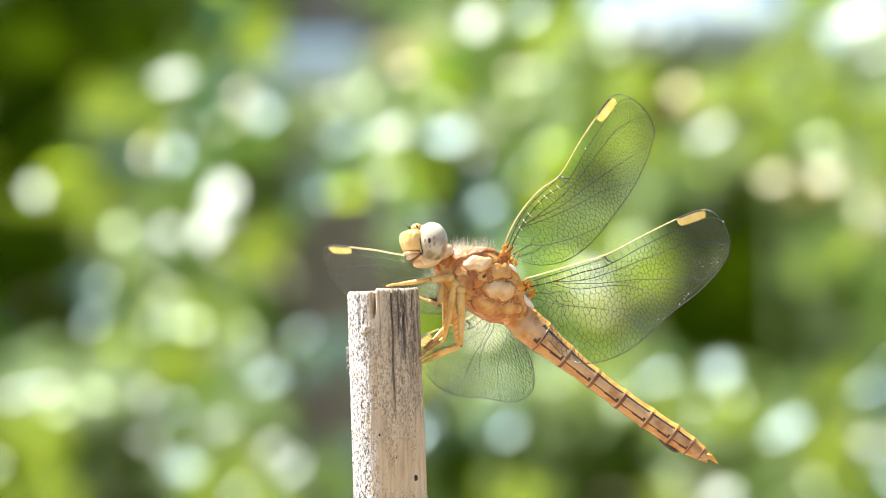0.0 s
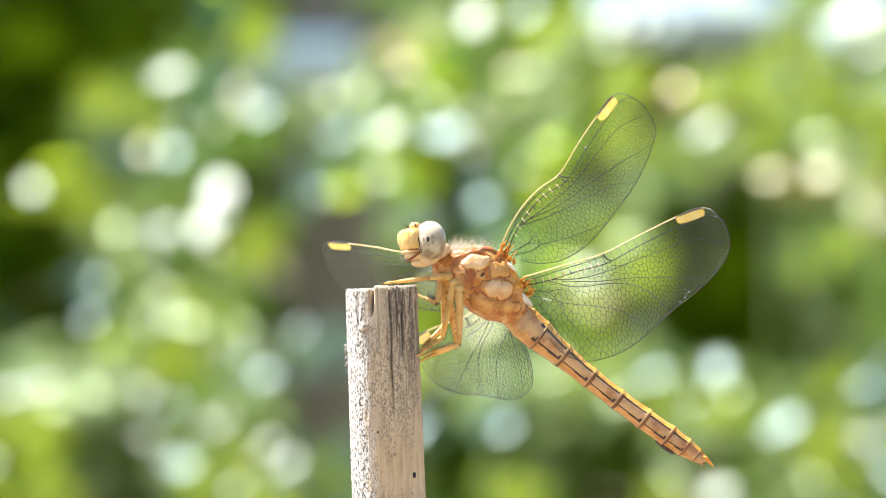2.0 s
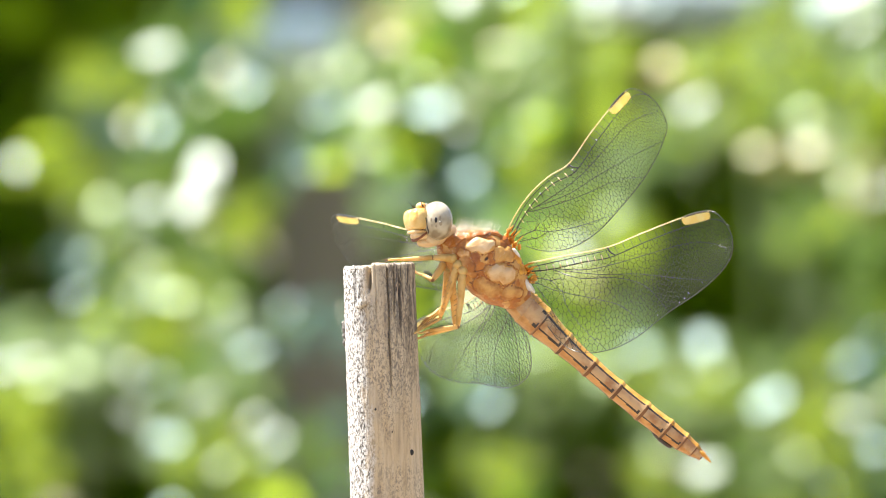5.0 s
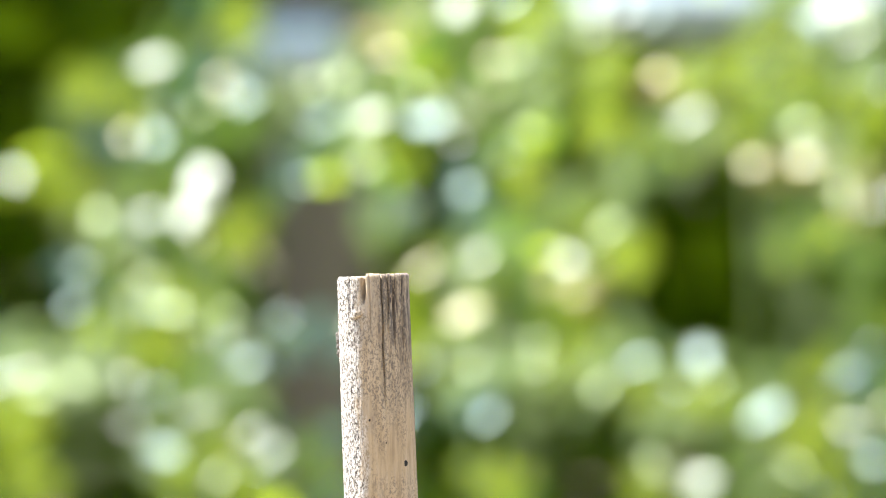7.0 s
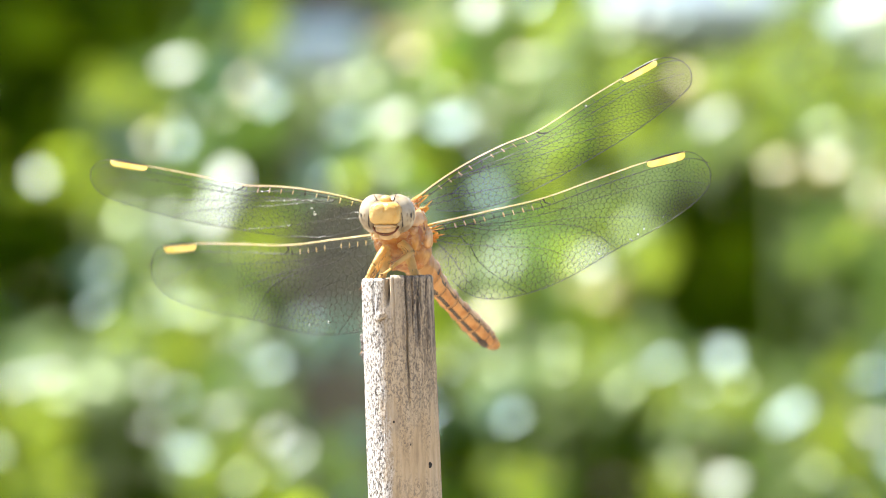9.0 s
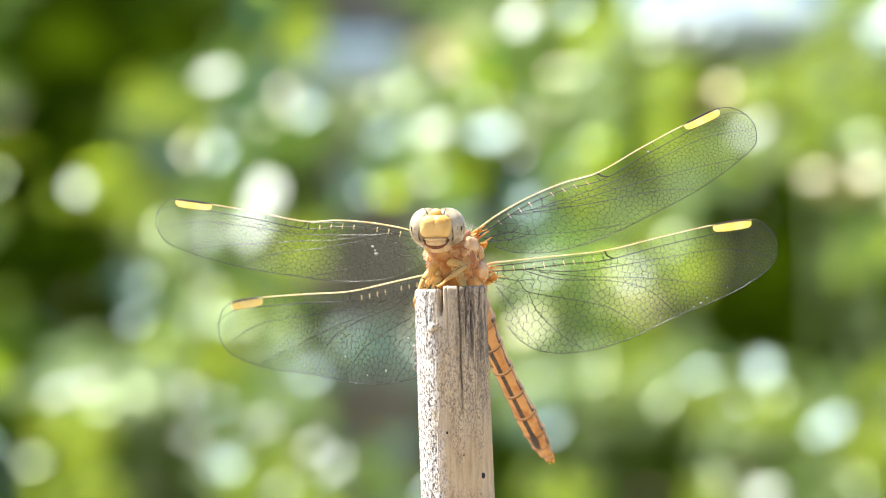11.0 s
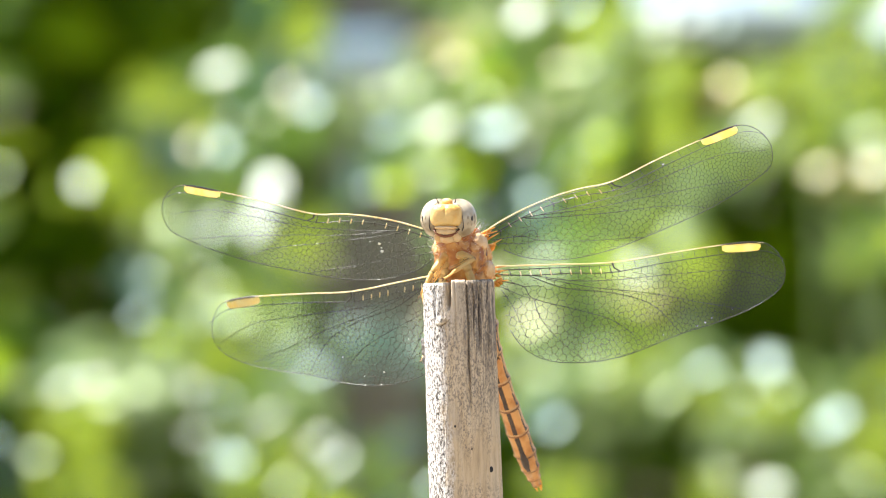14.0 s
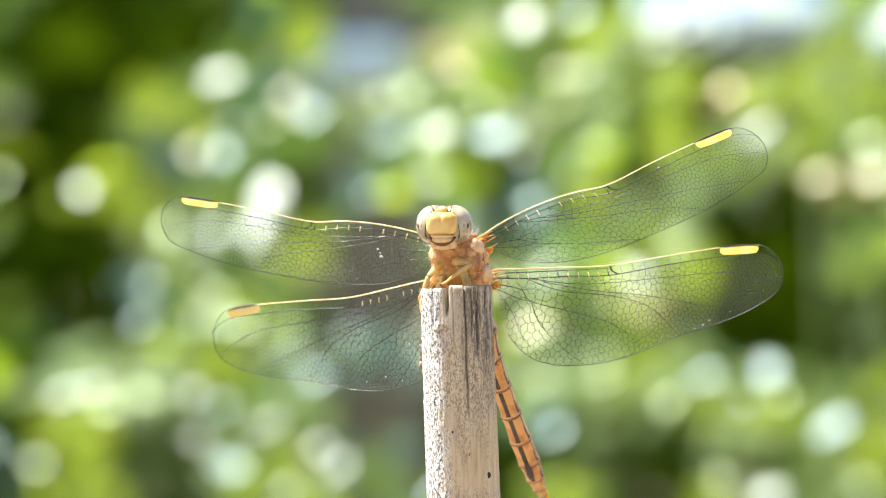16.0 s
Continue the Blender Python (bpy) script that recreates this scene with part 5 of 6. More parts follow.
def build_head(root):
    skull = Geo()
    skull.ball((-0.9 * MM, 0, -0.1 * MM), (1.2 * MM, 2.3 * MM, 1.9 * MM), bumps=0.05)
    skull.tube([(-1.2 * MM, 0, -0.6 * MM), (-3.0 * MM, 0, -0.5 * MM)], [1.1 * MM, 0.8 * MM], 12)
    head = part("head", skull.mesh("skull", [THORAX_PALE]), root)
    for side in (1, -1):
        g = Geo()
        turn = Euler((side * 0.10, 0, -side * 0.18)).to_matrix()
        middle, size = Vector((-0.45, side * 1.05, 0.45)), (1.62, 1.90, 2.05)
        g.ball(middle * MM, [s * MM for s in size], rings=26, sides=36, turn=turn, power=0.94)
        part("eye", g.mesh("eye", [EYE]), head, "cream compound eye")
        s = Geo()
        for way, spot, slot in (((0.54, 0.84, -0.03), (0.15, 0.29), 1), ((0.50, 0.80, -0.38), (0.13, 0.18), 0), ((0.70, 0.66, -0.34), (0.11, 0.18), 0), ((0.74, 0.66, 0.0), (0.11, 0.22), 0),
                                ((0.30, 0.93, -0.22), (0.16, 0.24), 0), ((0.34, 0.93, 0.10), (0.14, 0.26), 0)):
            d = Vector((way[0], side * way[1], way[2])).normalized()
            local = turn.transposed() @ d
            reach = 1 / math.sqrt((local.x / size[0]) ** 2 + (local.y / size[1]) ** 2 + (local.z / size[2]) ** 2)
            c = middle + d * (reach + 0.03)
            q = d.to_track_quat("Z", "Y").to_matrix()
            s.ball(c * MM, (spot[0] * MM, spot[1] * MM, 0.03 * MM), slot=slot, rings=6, sides=14, turn=q)
        part("eye_spot", s.mesh("eye_spots", [EYE_SPOT, BLACK]), head, "dark spots in the eye")
        a = Geo()
        p = Vector((1.0, side * 0.85, 1.95))
        a.tube([p * MM, (p + Vector((0.3, side * 0.15, 0.4))) * MM, (p + Vector((0.9, side * 0.55, 1.15))) * MM], [0.09 * MM, 0.04 * MM, 0.012 * MM], 6)
        part("antenna", a.mesh("antenna", [BLACK]), head, "short black antenna")
        k = Geo()
        k.tube([Vector(v) * MM for v in ((0.75, side * 0.95, 2.15), (1.15, side * 1.45, 1.45), (1.22, side * 1.74, 0.4), (1.15, side * 1.80, -0.2), (1.05, side * 1.78, -0.6), (0.9, side * 1.62, -0.95))],
               [0.02 * MM, 0.05 * MM, 0.03 * MM, 0.04 * MM, 0.07 * MM, 0.04 * MM], 6)
        part("cheek_seam", k.mesh("cheek_seam", [BLACK]), head, "black seam between face and eye")
        j = Geo()
        j.ball((-0.2 * MM, side * 0.72 * MM, -1.3 * MM), (1.0 * MM, 0.62 * MM, 0.8 * MM), bumps=0.06, turn=Euler((side * 0.5, 0.3, side * 0.3)).to_matrix())
        part("jaw", j.mesh("jaw", [LIP]), head, "cream jaw")
    f = Geo()
    f.ball((1.05 * MM, 0, 0.62 * MM), (1.22 * MM, 1.66 * MM, 1.22 * MM), power=0.62, rings=24, sides=36, bumps=0.04)
    f.ball((1.62 * MM, 0.55 * MM, 0.78 * MM), (0.74 * MM, 0.92 * MM, 1.0 * MM), power=0.78, bumps=0.025)
    f.ball((1.62 * MM, -0.55 * MM, 0.78 * MM), (0.74 * MM, 0.92 * MM, 1.0 * MM), power=0.78, bumps=0.025)
    part("face", f.mesh("face", [FACE]), head, "yellow face plate")
    l = Geo()
    l.ball((0.95 * MM, 0, -1.02 * MM), (0.98 * MM, 1.12 * MM, 0.50 * MM), power=0.85, bumps=0.04, rings=20, sides=28)
    l.ball((1.25 * MM, 0, -0.62 * MM), (0.95 * MM, 1.22 * MM, 0.22 * MM), power=0.8, bumps=0.04, rings=14, sides=28)
    part("lip", l.mesh("lip", [LIP]), head, "cream upper lip")
    m = Geo()
    arc = [(0.55 + 1.15 * math.cos(b), 1.40 * math.sin(b), -1.52 + 1.1 * (1 - math.cos(b))) for b in (-1.25 + 2.5 * i / 16 for i in range(17))]
    m.tube([Vector(p) * MM for p in arc], [(0.06 + 0.10 * math.cos(-1.25 + 2.5 * i / 16)) * MM for i in range(17)], 10)
    m.tube([Vector((p[0] + 0.05, p[1] * 0.98, p[2] * 0.30 - 0.12)) * MM for p in arc[1:-1]], [0.045 * MM] * 15, 6)
    part("mouth", m.mesh("mouth", [MOUTH]), head, "brown open mouth")
    q = Geo()
    q.ball((0.15 * MM, 0, -1.72 * MM), (1.15 * MM, 0.82 * MM, 0.5 * MM), power=0.9, bumps=0.06)
    part("chin", q.mesh("chin", [LIP]), head, "cream chin")
    t = Geo()
    t.ball((0.75 * MM, 0, 2.08 * MM), (0.55 * MM, 0.62 * MM, 0.42 * MM), bumps=0.1)
    part("crown", t.mesh("crown_knob", [FACE]), head, "yellow knob between the eyes")
    rng = random.Random(4)
    h = Geo()
    for i in range(110):
        d = Vector((1, rng.uniform(-0.9, 0.9), rng.uniform(-1.8, 1.6)))
        p = Vector((1.7 + 0.6 * (1 - abs(d.y)), d.y * 1.4, d.z * 0.9))
        h.tube([p * MM, (p + Vector((0.45, d.y * 0.3, 0.1 + d.z * 0.15)) * rng.uniform(0.5, 1)) * MM], [0.006 * MM, 0.002 * MM], 3, caps=False)
    part("bristles", h.mesh("face_bristles", [HAIR]), head, "fine bristles", kind="stuff")
    return head


def build_abdomen(root):
    lengths = (1.64, 2.12, 3.38, 3.76, 3.67, 3.47, 3.09, 2.12, 1.45, 1.06)
    high = [(0, 1.5), (1.5, 1.72), (3.4, 1.68), (6.3, 1.32), (9.7, 1.10), (14.5, 1.07), (18.3, 1.12), (21.7, 1.1), (24.1, 0.85), (25.8, 0.42)]
    wide = [(0, 1.5), (1.5, 1.65), (3.4, 1.65), (6.3, 1.25), (9.7, 1.1), (14.5, 1.1), (18.3, 1.2), (21.7, 1.1), (24.1, 0.8), (25.8, 0.38)]
    # angles from the back: amber top, black line, tan side, black line, amber belly
    bands = [0, 0.2, 0.4, 0.6, 0.74, 0.84, 0.96, 1.15, 1.4, 1.65, 1.86, 1.98, 2.08, 2.35, 2.65, 2.92, 3.05, 3.1416]
    angles = [a for a in bands] + [2 * math.pi - a for a in bands[-2:0:-1]]
    count = len(angles)

    def slot(j, u):
        a = (angles[j] + (angles[(j + 1) % count] if j + 1 < count else 2 * math.pi)) / 2
        a = min(a, 2 * math.pi - a)
        return 0 if a < 0.74 else 2 if a < (1.15 if 0.84 < u < 0.95 else 0.96) else 1 if a < (1.65 if u > 0.7 else 1.86) else 2 if a < (2.08 if u > 0.3 else 1.98) else 3 if a < 2.95 else 2

    abdomen = None
    start = 0.0
    for number, size in enumerate(lengths):
        g = Geo()
        n, verts = 9, []
        us = (0, 0.05, 0.2, 0.4, 0.6, 0.78, 0.86, 0.91, 0.955, 1.03)
        for i, u in enumerate(us):
            x = start + size * u
            flare = (-0.07 if u < 0.03 else 0) + 0.09 * (1 if 0.9 < u < 1.0 else 0.4 if 0.8 < u < 1 else 0) - (0.12 if u > 1 else 0) - 0.05 * math.sin(math.pi * min(1, u))
            for a in angles:
                y, z = math.sin(a) * (curve(wide, x) + flare), math.cos(a) * (curve(high, x) + flare)
                z += 0.12 * math.exp(-(a if a < math.pi else 2 * math.pi - a) ** 2 / 0.03)
                bump = 0.03 * noise.noise((x * 2, y * 2, z * 2))
                bow = 0.5 * math.sin(math.pi * min(1, x / 26.5))
                verts.append(Vector((-x, y * (1 + bump), z * (1 + bump) - bow)) * MM)
        faces, slots = [], []
        for i in range(n):
            for j in range(count):
                k = (j + 1) % count
                faces.append((i * count + j, i * count + k, (i + 1) * count + k, (i + 1) * count + j))
                s = slot(j, us[i])
                if us[i] >= 0.86 and number not in (0, 9):
                    s = (0 if s == 0 else 4) if us[i] >= 0.91 else (1 if s != 0 else 0)
                if s == 2 and (number == 0 or number == 1 and us[i] < 0.6) or number > 7 and s == 2 and us[i] < 0.86:
                    s = 1
                slots.append(s)
        faces += [tuple(range(count)), tuple(range(n * count, (n + 1) * count))[::-1]]
        slots += [2, 1]
        me = mesh_of("abdomen_segment", verts, faces, [TAIL_TOP, TAIL_SIDE, TAIL_LINE, TAIL_BELLY, SUTURE], slots)
        if abdomen is None:
            abdomen = part("abdomen", me, root, "amber and tan ringed abdomen with black lines")
        else:
            part("segment", me, abdomen)
        start += size
    for side in (1, -1):
        g = Geo()
        g.tube([Vector(v) * MM for v in ((-25.1, side * 0.25, 0.25), (-25.7, side * 0.34, 0.28), (-26.3, side * 0.28, 0.2), (-26.8, side * 0.2, 0.12))], [0.2 * MM, 0.22 * MM, 0.16 * MM, 0.03 * MM], 8)
        part("claspers", g.mesh("claspers", [ORANGE]), abdomen, "small amber tail tips")
    g = Geo()
    g.ball((-21.4 * MM, 0, -1.4 * MM), (1.3 * MM, 0.4 * MM, 0.3 * MM), rings=8, sides=12, bumps=0.1)
    part("scale", g.mesh("scale", [TAIL_LINE]), abdomen, "dark scale under the tail")
    return abdomen


# hip in the body's space (mm), thigh and shin lengths (mm), knee direction in the body's space
LEGS = [("front", 1, (2.3, 0.8, -2.5), 2.2, 3.2, (0.5, 0.5, -0.7)), ("front", -1, (2.3, -0.8, -2.5), 2.6, 1.3, (0.5, -0.5, -0.7)),
        ("middle", 1, (1.5, 1.0, -2.6), 6.2, 3.0, (-1, 0.3, -0.3)), ("middle", -1, (1.5, -1.0, -2.6), 4.4, 3.0, (-1, 0.1, -0.2)),
        ("hind", 1, (0.7, 1.2, -2.7), 5.9, 3.0, (-1, 0.1, -0.1)), ("hind", -1, (0.7, -1.2, -2.7), 5.6, 3.4, (-1, 0.1, -0.1))]


def build_leg(root, thigh, shin, seed):
    rng = random.Random(seed)
    g = Geo()
    g.tube([(0, 0, 0), (thigh * 0.12 * MM, 0, 0), (thigh * 0.5 * MM, 0, 0.06 * MM), (thigh * 0.92 * MM, 0, 0), (thigh * MM, 0, 0)], [0.32 * MM, 0.44 * MM, 0.38 * MM, 0.28 * MM, 0.2 * MM], 10)
    g.ball((0, 0, 0), (0.5 * MM, 0.5 * MM, 0.55 * MM), rings=8, sides=12)
    femur = part("thigh", g.mesh("leg_thigh", [LEG]), root, "yellow leg thigh")
    spines = Geo()
    for i in range(6):
        x = thigh * (0.3 + 0.1 * i)
        for s in (1, -1):
            spines.tube([(x * MM, s * 0.16 * MM, -0.3 * MM), ((x + 0.22) * MM, s * 0.26 * MM, -0.62 * MM)], [0.022 * MM, 0.006 * MM], 4)
    part("spines", spines.mesh("thigh_spines", [BLACK]), femur, "black leg spines", kind="stuff")
    g = Geo()
    g.ball((0, 0, 0), (0.24 * MM, 0.24 * MM, 0.24 * MM), rings=8, sides=10, slot=1)
    g.tube([(0, 0, 0), (shin * 0.2 * MM, 0, 0), (shin * 0.8 * MM, 0, 0), (shin * MM, 0, 0)], [0.26 * MM, 0.27 * MM, 0.22 * MM, 0.18 * MM], 9)
    tibia = part("shin", g.mesh("leg_shin", [LEG, SUTURE]), root, "yellow leg shin with a dark knee")
    spines = Geo()
    for i in range(11):
        x = shin * (0.12 + 0.08 * i)
        for s in (1, -1):
            spines.tube([(x * MM, s * 0.15 * MM, -0.15 * MM), ((x + 0.3) * MM, s * 0.42 * MM, (-0.62 + rng.uniform(-0.1, 0.1)) * MM)], [0.035 * MM, 0.008 * MM], 4)
    part("spines", spines.mesh("shin_spines", [BLACK]), tibia, "black leg spines", kind="stuff")
    g = Geo()
    g.tube([(shin * MM, 0, 0), ((shin + 0.5) * MM, 0, 0.12 * MM), ((shin + 1.0) * MM, 0, 0.14 * MM), ((shin + 1.4) * MM, 0, 0.0)], [0.16 * MM, 0.13 * MM, 0.13 * MM, 0.09 * MM], 7)
    for s in (1, -1):
        g.tube([((shin + 1.4) * MM, 0, 0), ((shin + 1.7) * MM, s * 0.15 * MM, 0), ((shin + 1.85) * MM, s * 0.22 * MM, -0.2 * MM)], [0.06 * MM, 0.05 * MM, 0.01 * MM], 5, slot=1)
    part("foot", g.mesh("leg_foot", [LEG, SUTURE]), tibia, "pale foot with dark claws")
    return femur, tibia


def build_dragonfly():
    root = new("dragonfly")
    tagged(root, "amber and tan dragonfly with clear wings and cream eyes", "dragonfly")
    parts = {"thorax": build_thorax(root), "head": build_head(root), "abdomen": build_abdomen(root)}
    parts["wings"] = [build_wing(root, FORE, 1, FORE_VEINS, "clear forewing with a dark vein net", 11, ((20.2, 0.95, 0.2),)), build_wing(root, FORE, -1, FORE_VEINS, "clear forewing with a dark vein net", 11, ((7.2, 2.6, 0.16), (6.8, 3.4, 0.22), (6.9, 3.0, 0.12))),
                      build_wing(root, HIND, 1, HIND_VEINS, "broad clear hind wing with a dark vein net", 12, ((21.5, 8.0, 0.12), (22.2, 7.6, 0.10), (20.6, 8.3, 0.09), (17.0, 8.9, 0.08), (24.5, 6.9, 0.08))),
                      build_wing(root, HIND, -1, HIND_VEINS, "broad clear hind wing with a dark vein net", 12, ((9.5, 9.6, 0.10), (12.0, 9.8, 0.08), (6.0, 6.5, 0.09), (14.5, 7.5, 0.07)))]
    parts["legs"] = [build_leg(root, leg[3], leg[4], 20 + i) for i, leg in enumerate(LEGS)]
    return root, parts


# ---- what moves ----
BODY_ROWS = [
    (0, (3.33, 1.93, -3.44), (23.9, -49.1, -167.4)),
    (1.5, (3.34, 1.93, -3.51), (23.1, -48.5, -166.8)),
    (3.0, (3.30, 1.91, -3.62), (23.1, -49.5, -167.8)),
    (3.5, (3.30, 1.91, -3.62), (23.1, -49.5, -167.8)),
    (4.0, (3.30, 1.91, -3.62), (23.1, -49.5, -167.8)),
    (4.5, (4.03, 1.90, -4.18), (21.1, -52.0, -166.7)),
    (4.7, (4.03, 1.90, -4.18), (21.1, -52.0, -166.7)),
    (8.6, (-4.25, 4.61, -3.35), (-7.5, -24.8, -99.5)),
    (8.7, (-4.19, 4.58, 3.67), (-0.8, -35.4, -89.5)),
    (8.8, (-3.59, 4.67, 2.63), (-1.6, -33.8, -101.3)),
    (9, (-6.01, 4.46, -0.17), (12.9, -33.6, -109.5)),
    (9.5, (-6.34, 4.49, -1.13), (14.1, -45.0, -113.4)),
    (10, (-6.23, 4.56, -1.42), (13.7, -46.5, -115.1)),
    (12.5, (-5.77, 4.62, -2.01), (14.0, -53.2, -117.8)),
    (13, (-5.77, 4.62, -2.01), (14.0, -53.2, -117.8)),
    (13.5, (-6.11, 4.64, -2.06), (1.4, -55.8, -102.2)),
    (14, (-5.96, 4.69, -2.15), (12.6, -57.0, -114.4)),
    (14.5, (-5.96, 4.69, -2.15), (12.6, -57.0, -114.4)),
    (15, (-6.03, 4.72, -2.17), (10.7, -55.9, -113.3)),
    (15.5, (-6.05, 4.73, -2.09), (11.7, -54.6, -114.7)),
    (16, (-6.05, 4.73, -2.09), (11.7, -54.6, -114.7)),
]
WING_ROWS = [
    (0, (15.8, 6.9, 6.8), (16.4, 8.4, 6.3), (-6.5, 7.9, 26.7), (-4.5, 12.4, 13.6)),
    (1.5, (15.4, 7.4, 6.9), (16.2, 8.6, 6.2), (-6.5, 8.3, 25.5), (-4.6, 11.9, 14.4)),
    (3.0, (15.3, 8.7, 6.7), (16.7, 7.8, 6.1), (-6.7, 9.0, 25.1), (-4.8, 12.1, 13.1)),
    (3.5, (15.3, 8.7, 6.7), (16.7, 7.8, 6.1), (-6.7, 9.0, 25.1), (-4.8, 12.1, 13.1)),
    (4.0, (15.3, 8.7, 6.7), (16.7, 7.8, 6.1), (-6.7, 9.0, 25.1), (-4.8, 12.1, 13.1)),
    (4.5, (14.9, 8.1, 6.2), (16.7, 7.7, 5.9), (-7.5, 8.2, 25.9), (-5.0, 9.3, 14.7)),
    (4.7, (14.9, 8.1, 6.2), (16.7, 7.7, 5.9), (-7.5, 8.2, 25.9), (-5.0, 9.3, 14.7)),
    (8.6, (38.3, 20.6, -44.4), (57.3, -31.1, -34.5), (-30.2, 31.5, 5.0), (-25.8, 26.2, 5.0)),
    (8.7, (40.4, 6.4, 14.0), (54.1, 4.5, 16.2), (-18.4, 13.4, 33.6), (18.7, -10.2, 39.5)),
    (8.8, (30.3, -7.6, -3.4), (11.2, 6.1, 19.5), (-8.0, 5.0, 5.0), (-8.0, 5.0, 5.0)),
    (9, (9.1, 17.0, 5.5), (12.6, 16.2, 5.8), (-14.5, 16.8, 28.3), (-13.4, 17.9, 39.5)),
    (9.5, (9.3, 13.6, 5.7), (12.4, 12.5, 6.0), (-12.7, 15.4, 29.7), (-12.5, 17.1, 41.5)),
    (10, (11.5, 11.9, 5.7), (12.5, 11.6, 5.7), (-13.8, 16.0, 29.5), (-12.4, 16.1, 38.5)),
    (12.5, (13.3, 11.0, 5.4), (12.8, 11.5, 5.1), (-12.9, 18.1, 28.3), (-11.9, 16.5, 35.1)),
    (13, (13.3, 11.0, 5.4), (12.8, 11.5, 5.1), (-12.9, 18.1, 28.3), (-11.9, 16.5, 35.1)),
    (13.5, (14.5, 8.2, 5.2), (13.6, 9.1, 5.0), (-10.9, 15.3, 27.9), (-11.1, 14.8, 32.6)),
    (14, (13.4, 8.0, 4.7), (14.4, 10.5, 4.4), (-12.1, 16.4, 26.6), (-9.9, 15.6, 31.1)),
    (14.5, (13.4, 8.0, 4.7), (14.4, 10.5, 4.4), (-12.1, 16.4, 26.6), (-9.9, 15.6, 31.1)),
    (15, (14.1, 8.4, 4.8), (13.1, 10.4, 4.5), (-12.5, 16.8, 26.4), (-10.5, 14.5, 31.0)),
    (15.5, (13.8, 8.0, 4.5), (12.6, 10.0, 4.2), (-12.9, 16.5, 26.5), (-11.3, 13.9, 32.2)),
    (16, (13.8, 8.0, 4.5), (12.6, 10.0, 4.2), (-12.9, 16.5, 26.5), (-11.3, 13.9, 32.2)),
]
TAIL_ROWS = [(0, -11.4, 6.7), (1.5, -10.5, 6.2), (3.0, -9.0, 7.0), (3.5, -9.0, 7.0), (4.0, -9.0, 7.0), (4.5, -8.7, 9.5), (4.7, -8.7, 9.5), (8.6, -18.1, 6.4), (8.7, 0.0, 0.0), (8.8, -8.3, 2.5), (9, -11.4, 4.2), (9.5, -10.9, 1.5), (10, -7.0, 1.4), (12.5, -6.6, 2.0), (13, -6.6, 2.0), (13.5, -7.0, 6.0), (14, -6.5, 1.2), (14.5, -6.5, 1.2), (15, -4.6, 2.2), (15.5, -0.8, 2.9), (16, -0.8, 2.9)]


def turn_of(forward, left):
    f = Vector(forward).normalized()
    l = Vector(left)
    l = (l - f * l.dot(f)).normalized()
    return Matrix((f, l, f.cross(l))).transposed()


def wing_pose(base, side, sweep, lift, twist):
    a, b, c = radians(sweep), radians(lift), radians(twist)
    span = Vector((math.cos(b) * math.sin(a), side * math.cos(b) * math.cos(a), math.sin(b)))
    back = Vector((-math.cos(a), side * math.sin(a), 0))
    up = span.cross(back) * side
    chord = back * math.cos(c) - up * math.sin(c)
    top = up * math.cos(c) + back * math.sin(c)
    turn = Matrix((-chord, span * side, top)).transposed()
    return Matrix.Translation(Vector((base.x, base.y * side, base.z)) * MM) @ turn.to_4x4()


# the head's own way, in the garden's directions: seconds, forward, left
HEAD_ROWS = [(0, (-0.90, -0.42, 0.00), (0.42, -0.90, 0.12)), (4.7, (-0.88, -0.46, 0.02), (0.46, -0.88, 0.12)),
             (8.6, (-0.2, -0.98, 0), (1, -0.2, 0)), (9.0, (-0.10, -0.98, -0.10), (1, -0.1, 0)), (12.5, (-0.12, -0.99, -0.05), (1, -0.12, 0)), (13.0, (-0.12, -0.99, -0.05), (1, -0.12, 0)),
             (13.5, (-0.30, -0.93, 0.20), (0.92, -0.32, -0.25)), (14.0, (-0.15, -0.98, 0.05), (1, -0.15, 0)), (14.5, (-0.12, -0.99, 0.02), (1, -0.12, 0)),
             (15.0, (-0.10, -0.94, 0.25), (1, -0.1, 0)), (15.5, (-0.12, -0.99, 0), (1, -0.12, 0)), (16.0, (-0.14, -0.99, -0.05), (1, -0.14, 0))]

# where the feet hold the cane on the first and on the second perch, mm from the lens axis
FEET_FIRST = [(-5.8, -1.2, -3.85), (-2.45, 1.2, -4.9), (-2.5, -1.4, -11.3), (-2.45, 0.9, -11.0), (-2.2, 0.2, -11.3), (-2.4, 1.3, -11.9)]
FEET_SECOND = [(-7.6, -3.0, -3.85), (-10.05, -0.4, -5.5), (-2.7, 1.7, -9.5), (-9.3, 2.2, -9.0), (-2.2, 1.0, -12.0), (-9.95, 1.0, -12.2)]
# where the knees point to on each perch
KNEES_FIRST = [(-1.1, -2.5, -2.7), (0.2, 0.0, -5.3), (-0.65, 1.0, -10.6), (-0.3, 3.0, -10.5), (1.8, 0.0, -9.8), (1.6, 2.5, -9.2)]
KNEES_SECOND = [(-4.4, -2.5, -2.9), (-10.4, -1.8, -3.4), (-4.0, 9.0, -5.0), (-9.6, 4.0, -5.0), (-4.5, 9.0, -6.0), (-7.5, 9.0, -6.0)]


def between(rows, t):
    for a, b in zip(rows, rows[1:]):
        if a[0] <= t <= b[0]:
            u = (t - a[0]) / (b[0] - a[0])
            return [tuple(p + (q - p) * u for p, q in zip(x, y)) for x, y in zip(a[1:], b[1:])]
    return rows[-1][1:] if t > rows[-1][0] else rows[0][1:]


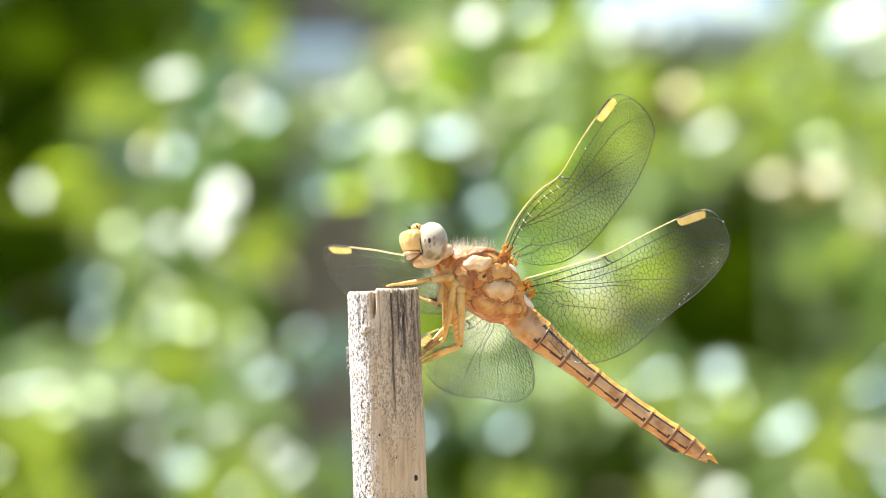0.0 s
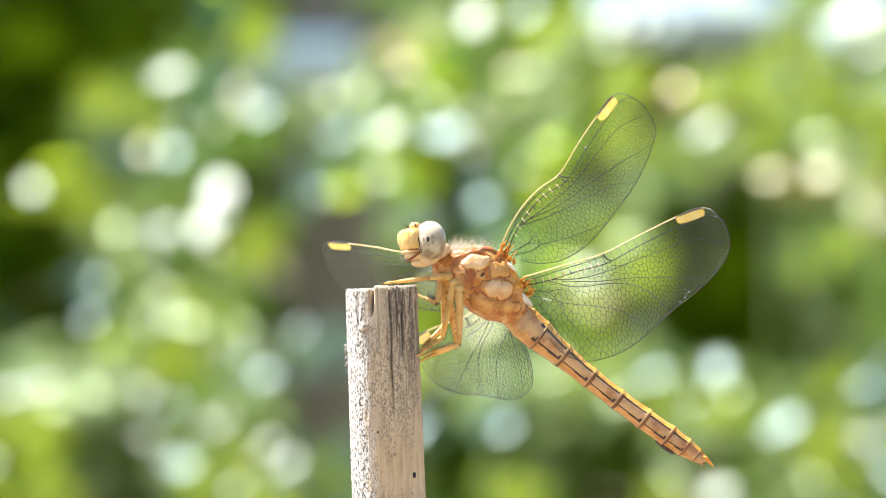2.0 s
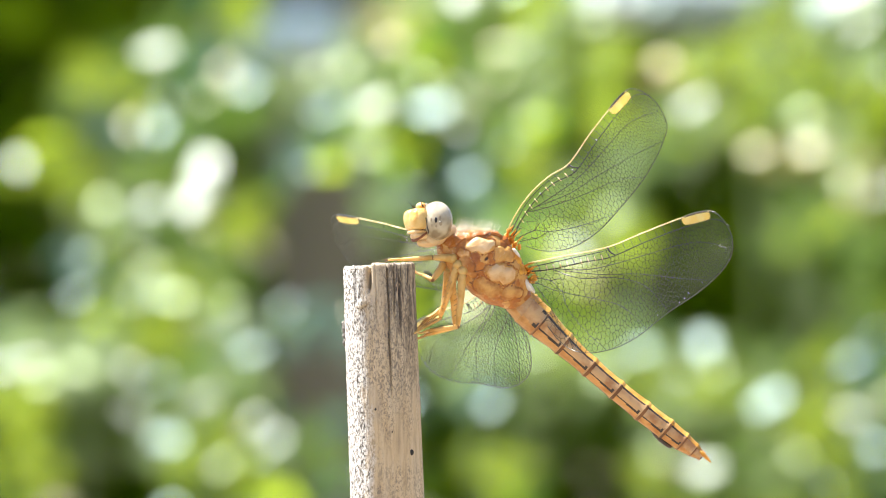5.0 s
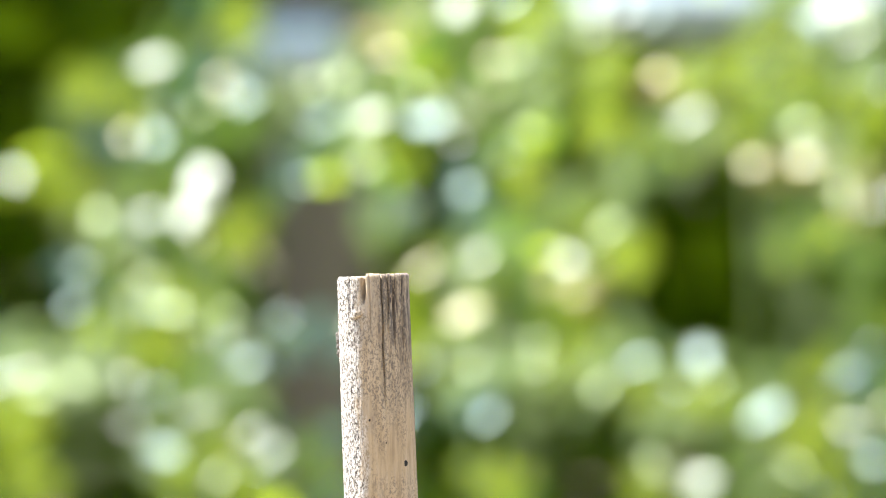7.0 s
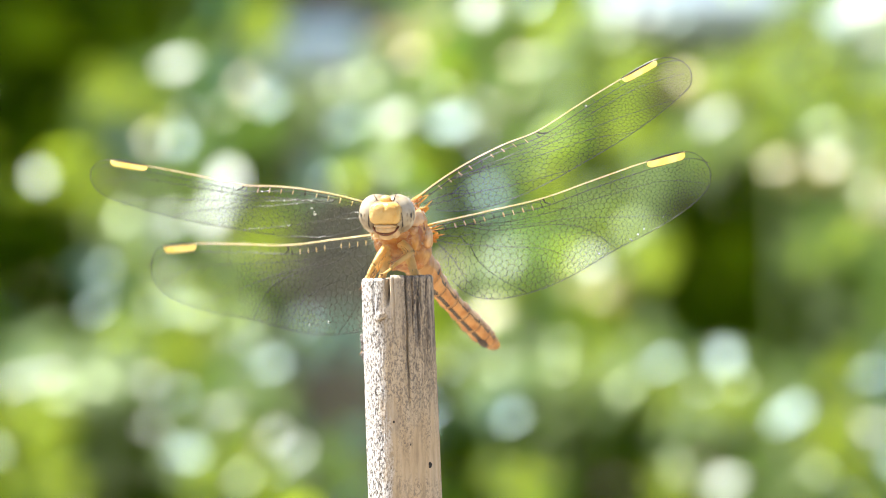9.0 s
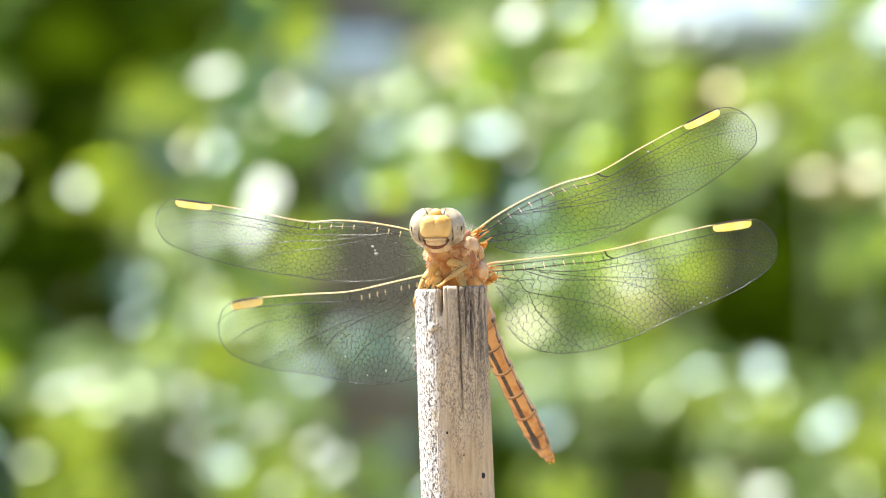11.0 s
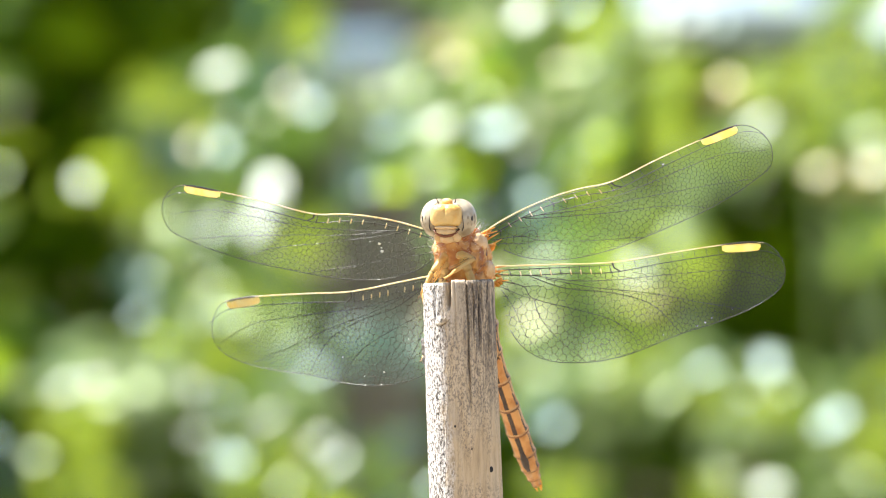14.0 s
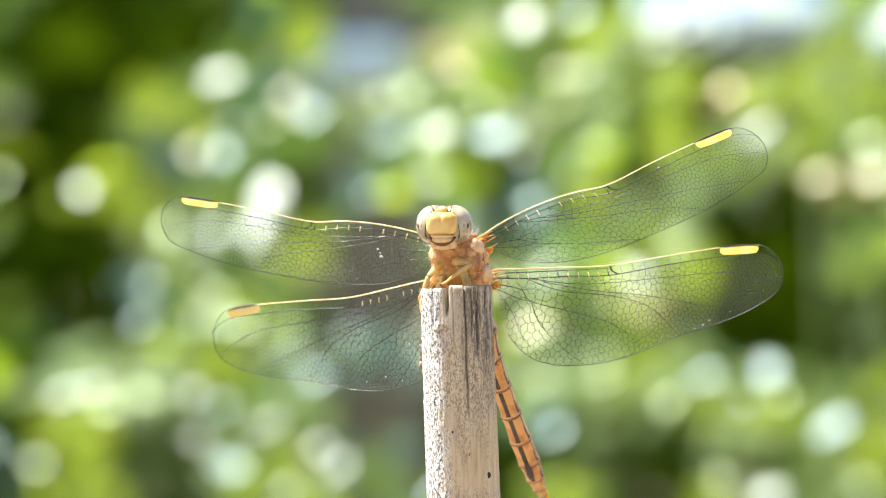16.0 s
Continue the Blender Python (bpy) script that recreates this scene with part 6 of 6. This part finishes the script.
def body_pose(place, angles):
    return pose(place[0] * MM, place[1] * MM, HEIGHT + place[2] * MM, *angles)


FLIGHT_OUT = [(5.45, (4.0, 1.9, -4.2), (21, -52, -166.7)), (5.55, (10, 3, 3), (16, -46, -172)), (5.65, (12, 8, 24), (10, -30, -182)), (5.8, (6, 30, 70), (4, -15, -200)),
              (6.2, (-120, 160, 160), (0, -5, -212)), (7.0, (-260, 300, 220), (0, 0, -250)), (7.7, (-260, 320, 200), (0, 0, -310)), (8.1, (-170, 220, 130), (0, 5, -350)),
              (8.3, (-75, 150, 42), (8, 14, -400)), (8.4, (-31, 95, 15.2), (8, 0, -422)), (8.5, (-0.8, 80, -18.8), (0, -12, -440))]


def motions():
    root, parts = DRAGONFLY
    perched = [(t, p, a if t < 6 else (a[0], a[1], a[2] - 360)) for t, p, a in BODY_ROWS]
    rows = [r for r in perched if r[0] < 6] + FLIGHT_OUT + [r for r in perched if r[0] > 6]
    times = [r[0] for r in rows]
    body = {r[0]: body_pose(r[1], r[2]) for r in rows}
    walk(root, [(t, body[t]) for t in times])

    head = []
    for t in times:
        own = body[t].to_3x3()
        if 5.5 < t < 8.55:
            turn = Euler((0, radians(20), 0)).to_matrix()
        else:
            forward, left = between(HEAD_ROWS, t)
            turn = own.transposed() @ turn_of(forward, left)
        head.append((t, Matrix.Translation((HEAD_FIRST if t < 6 else HEAD_SECOND) * MM + (own.transposed() @ Vector((0.1, 0, 0.6 if t > 8.8 else 0))) * MM) @ turn.to_4x4()))
    walk(parts["head"], head)

    tail = [(t, Matrix.Translation(WAIST * MM) @ Matrix.Rotation(radians(-yaw), 4, "Z") @ Matrix.Rotation(radians(-pitch), 4, "Y") @ Matrix.Rotation(radians(-32 if t < 6 else 0), 4, "X")) for t, pitch, yaw in TAIL_ROWS]
    walk(parts["abdomen"], tail)
    walk(parts["thorax"], [(0, pose(0, 0, 0, -18)), (5.4, pose(0, 0, 0, -18)), (8.5, pose(0, 0, 0)), (16, pose(0, 0, 0))])

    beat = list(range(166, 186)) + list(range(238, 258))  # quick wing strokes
    for i, wing in enumerate(parts["wings"]):
        base, side = (WING_FRONT_BASE if i < 2 else WING_REAR_BASE), (1 if i % 2 == 0 else -1)
        keyed = [(r[0], wing_pose(base, side, *r[1 + i])) for r in WING_ROWS]
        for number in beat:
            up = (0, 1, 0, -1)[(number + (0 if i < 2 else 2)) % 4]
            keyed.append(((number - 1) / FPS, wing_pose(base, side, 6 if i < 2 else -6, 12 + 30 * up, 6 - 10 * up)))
        keyed.append((5.4, wing_pose(base, side, *WING_ROWS[6][1 + i])))
        keyed.append((7.5, wing_pose(base, side, 5, 10, 5)))
        walk(wing, sorted(keyed, key=lambda r: r[0]))

    for number, ((name, side, hip, thigh, shin, knee), (femur, tibia)) in enumerate(zip(LEGS, parts["legs"])):
        upper, lower = [], []
        for t in times:
            m = body[t]
            if t < 5.5:
                foot = m.inverted() @ Vector((FEET_FIRST[number][0] * MM, FEET_FIRST[number][1] * MM, HEIGHT + FEET_FIRST[number][2] * MM))
            elif t > 8.85:
                foot = m.inverted() @ Vector((FEET_SECOND[number][0] * MM, FEET_SECOND[number][1] * MM, HEIGHT + FEET_SECOND[number][2] * MM))
            else:
                foot = (Vector(hip) + (Vector((1.0 if name == "front" else -3.4, side * 0.6, -0.9)) if t < 8.75 else Vector((1.2 if name != "hind" else -2.5, side * 1.0, -5.5)))) * MM
            h = Vector(hip) * MM
            reach = foot - h
            a, b = thigh * MM, (shin + 1.2) * MM
            d = min(max(reach.length, abs(a - b) * 1.05 + 1e-5), (a + b) * 0.995)
            way = reach.normalized()
            aim = KNEES_FIRST[number] if t < 5.5 else KNEES_SECOND[number] if t > 8.85 else None
            bend = Vector(knee) if aim is None else m.inverted() @ Vector((aim[0] * MM, aim[1] * MM, HEIGHT + aim[2] * MM)) - h
            bend = (bend - way * bend.dot(way)).normalized()
            along = (a * a - b * b + d * d) / (2 * d)
            k = h + way * along + bend * math.sqrt(max(0, a * a - along * along))
            end = h + way * d
            for start, stop, out in ((h, k, upper), (k, end, lower)):
                f = (stop - start).normalized()
                z = (bend - f * bend.dot(f)).normalized()
                y = z.cross(f)
                out.append((t, Matrix.Translation(start) @ Matrix((f, y, z)).transposed().to_4x4()))
        walk(femur, upper)
        walk(tibia, lower)


build_ground()
build_fence()
build_hedge()
build_plants()
build_cane()
DRAGONFLY = build_dragonfly()
motions()
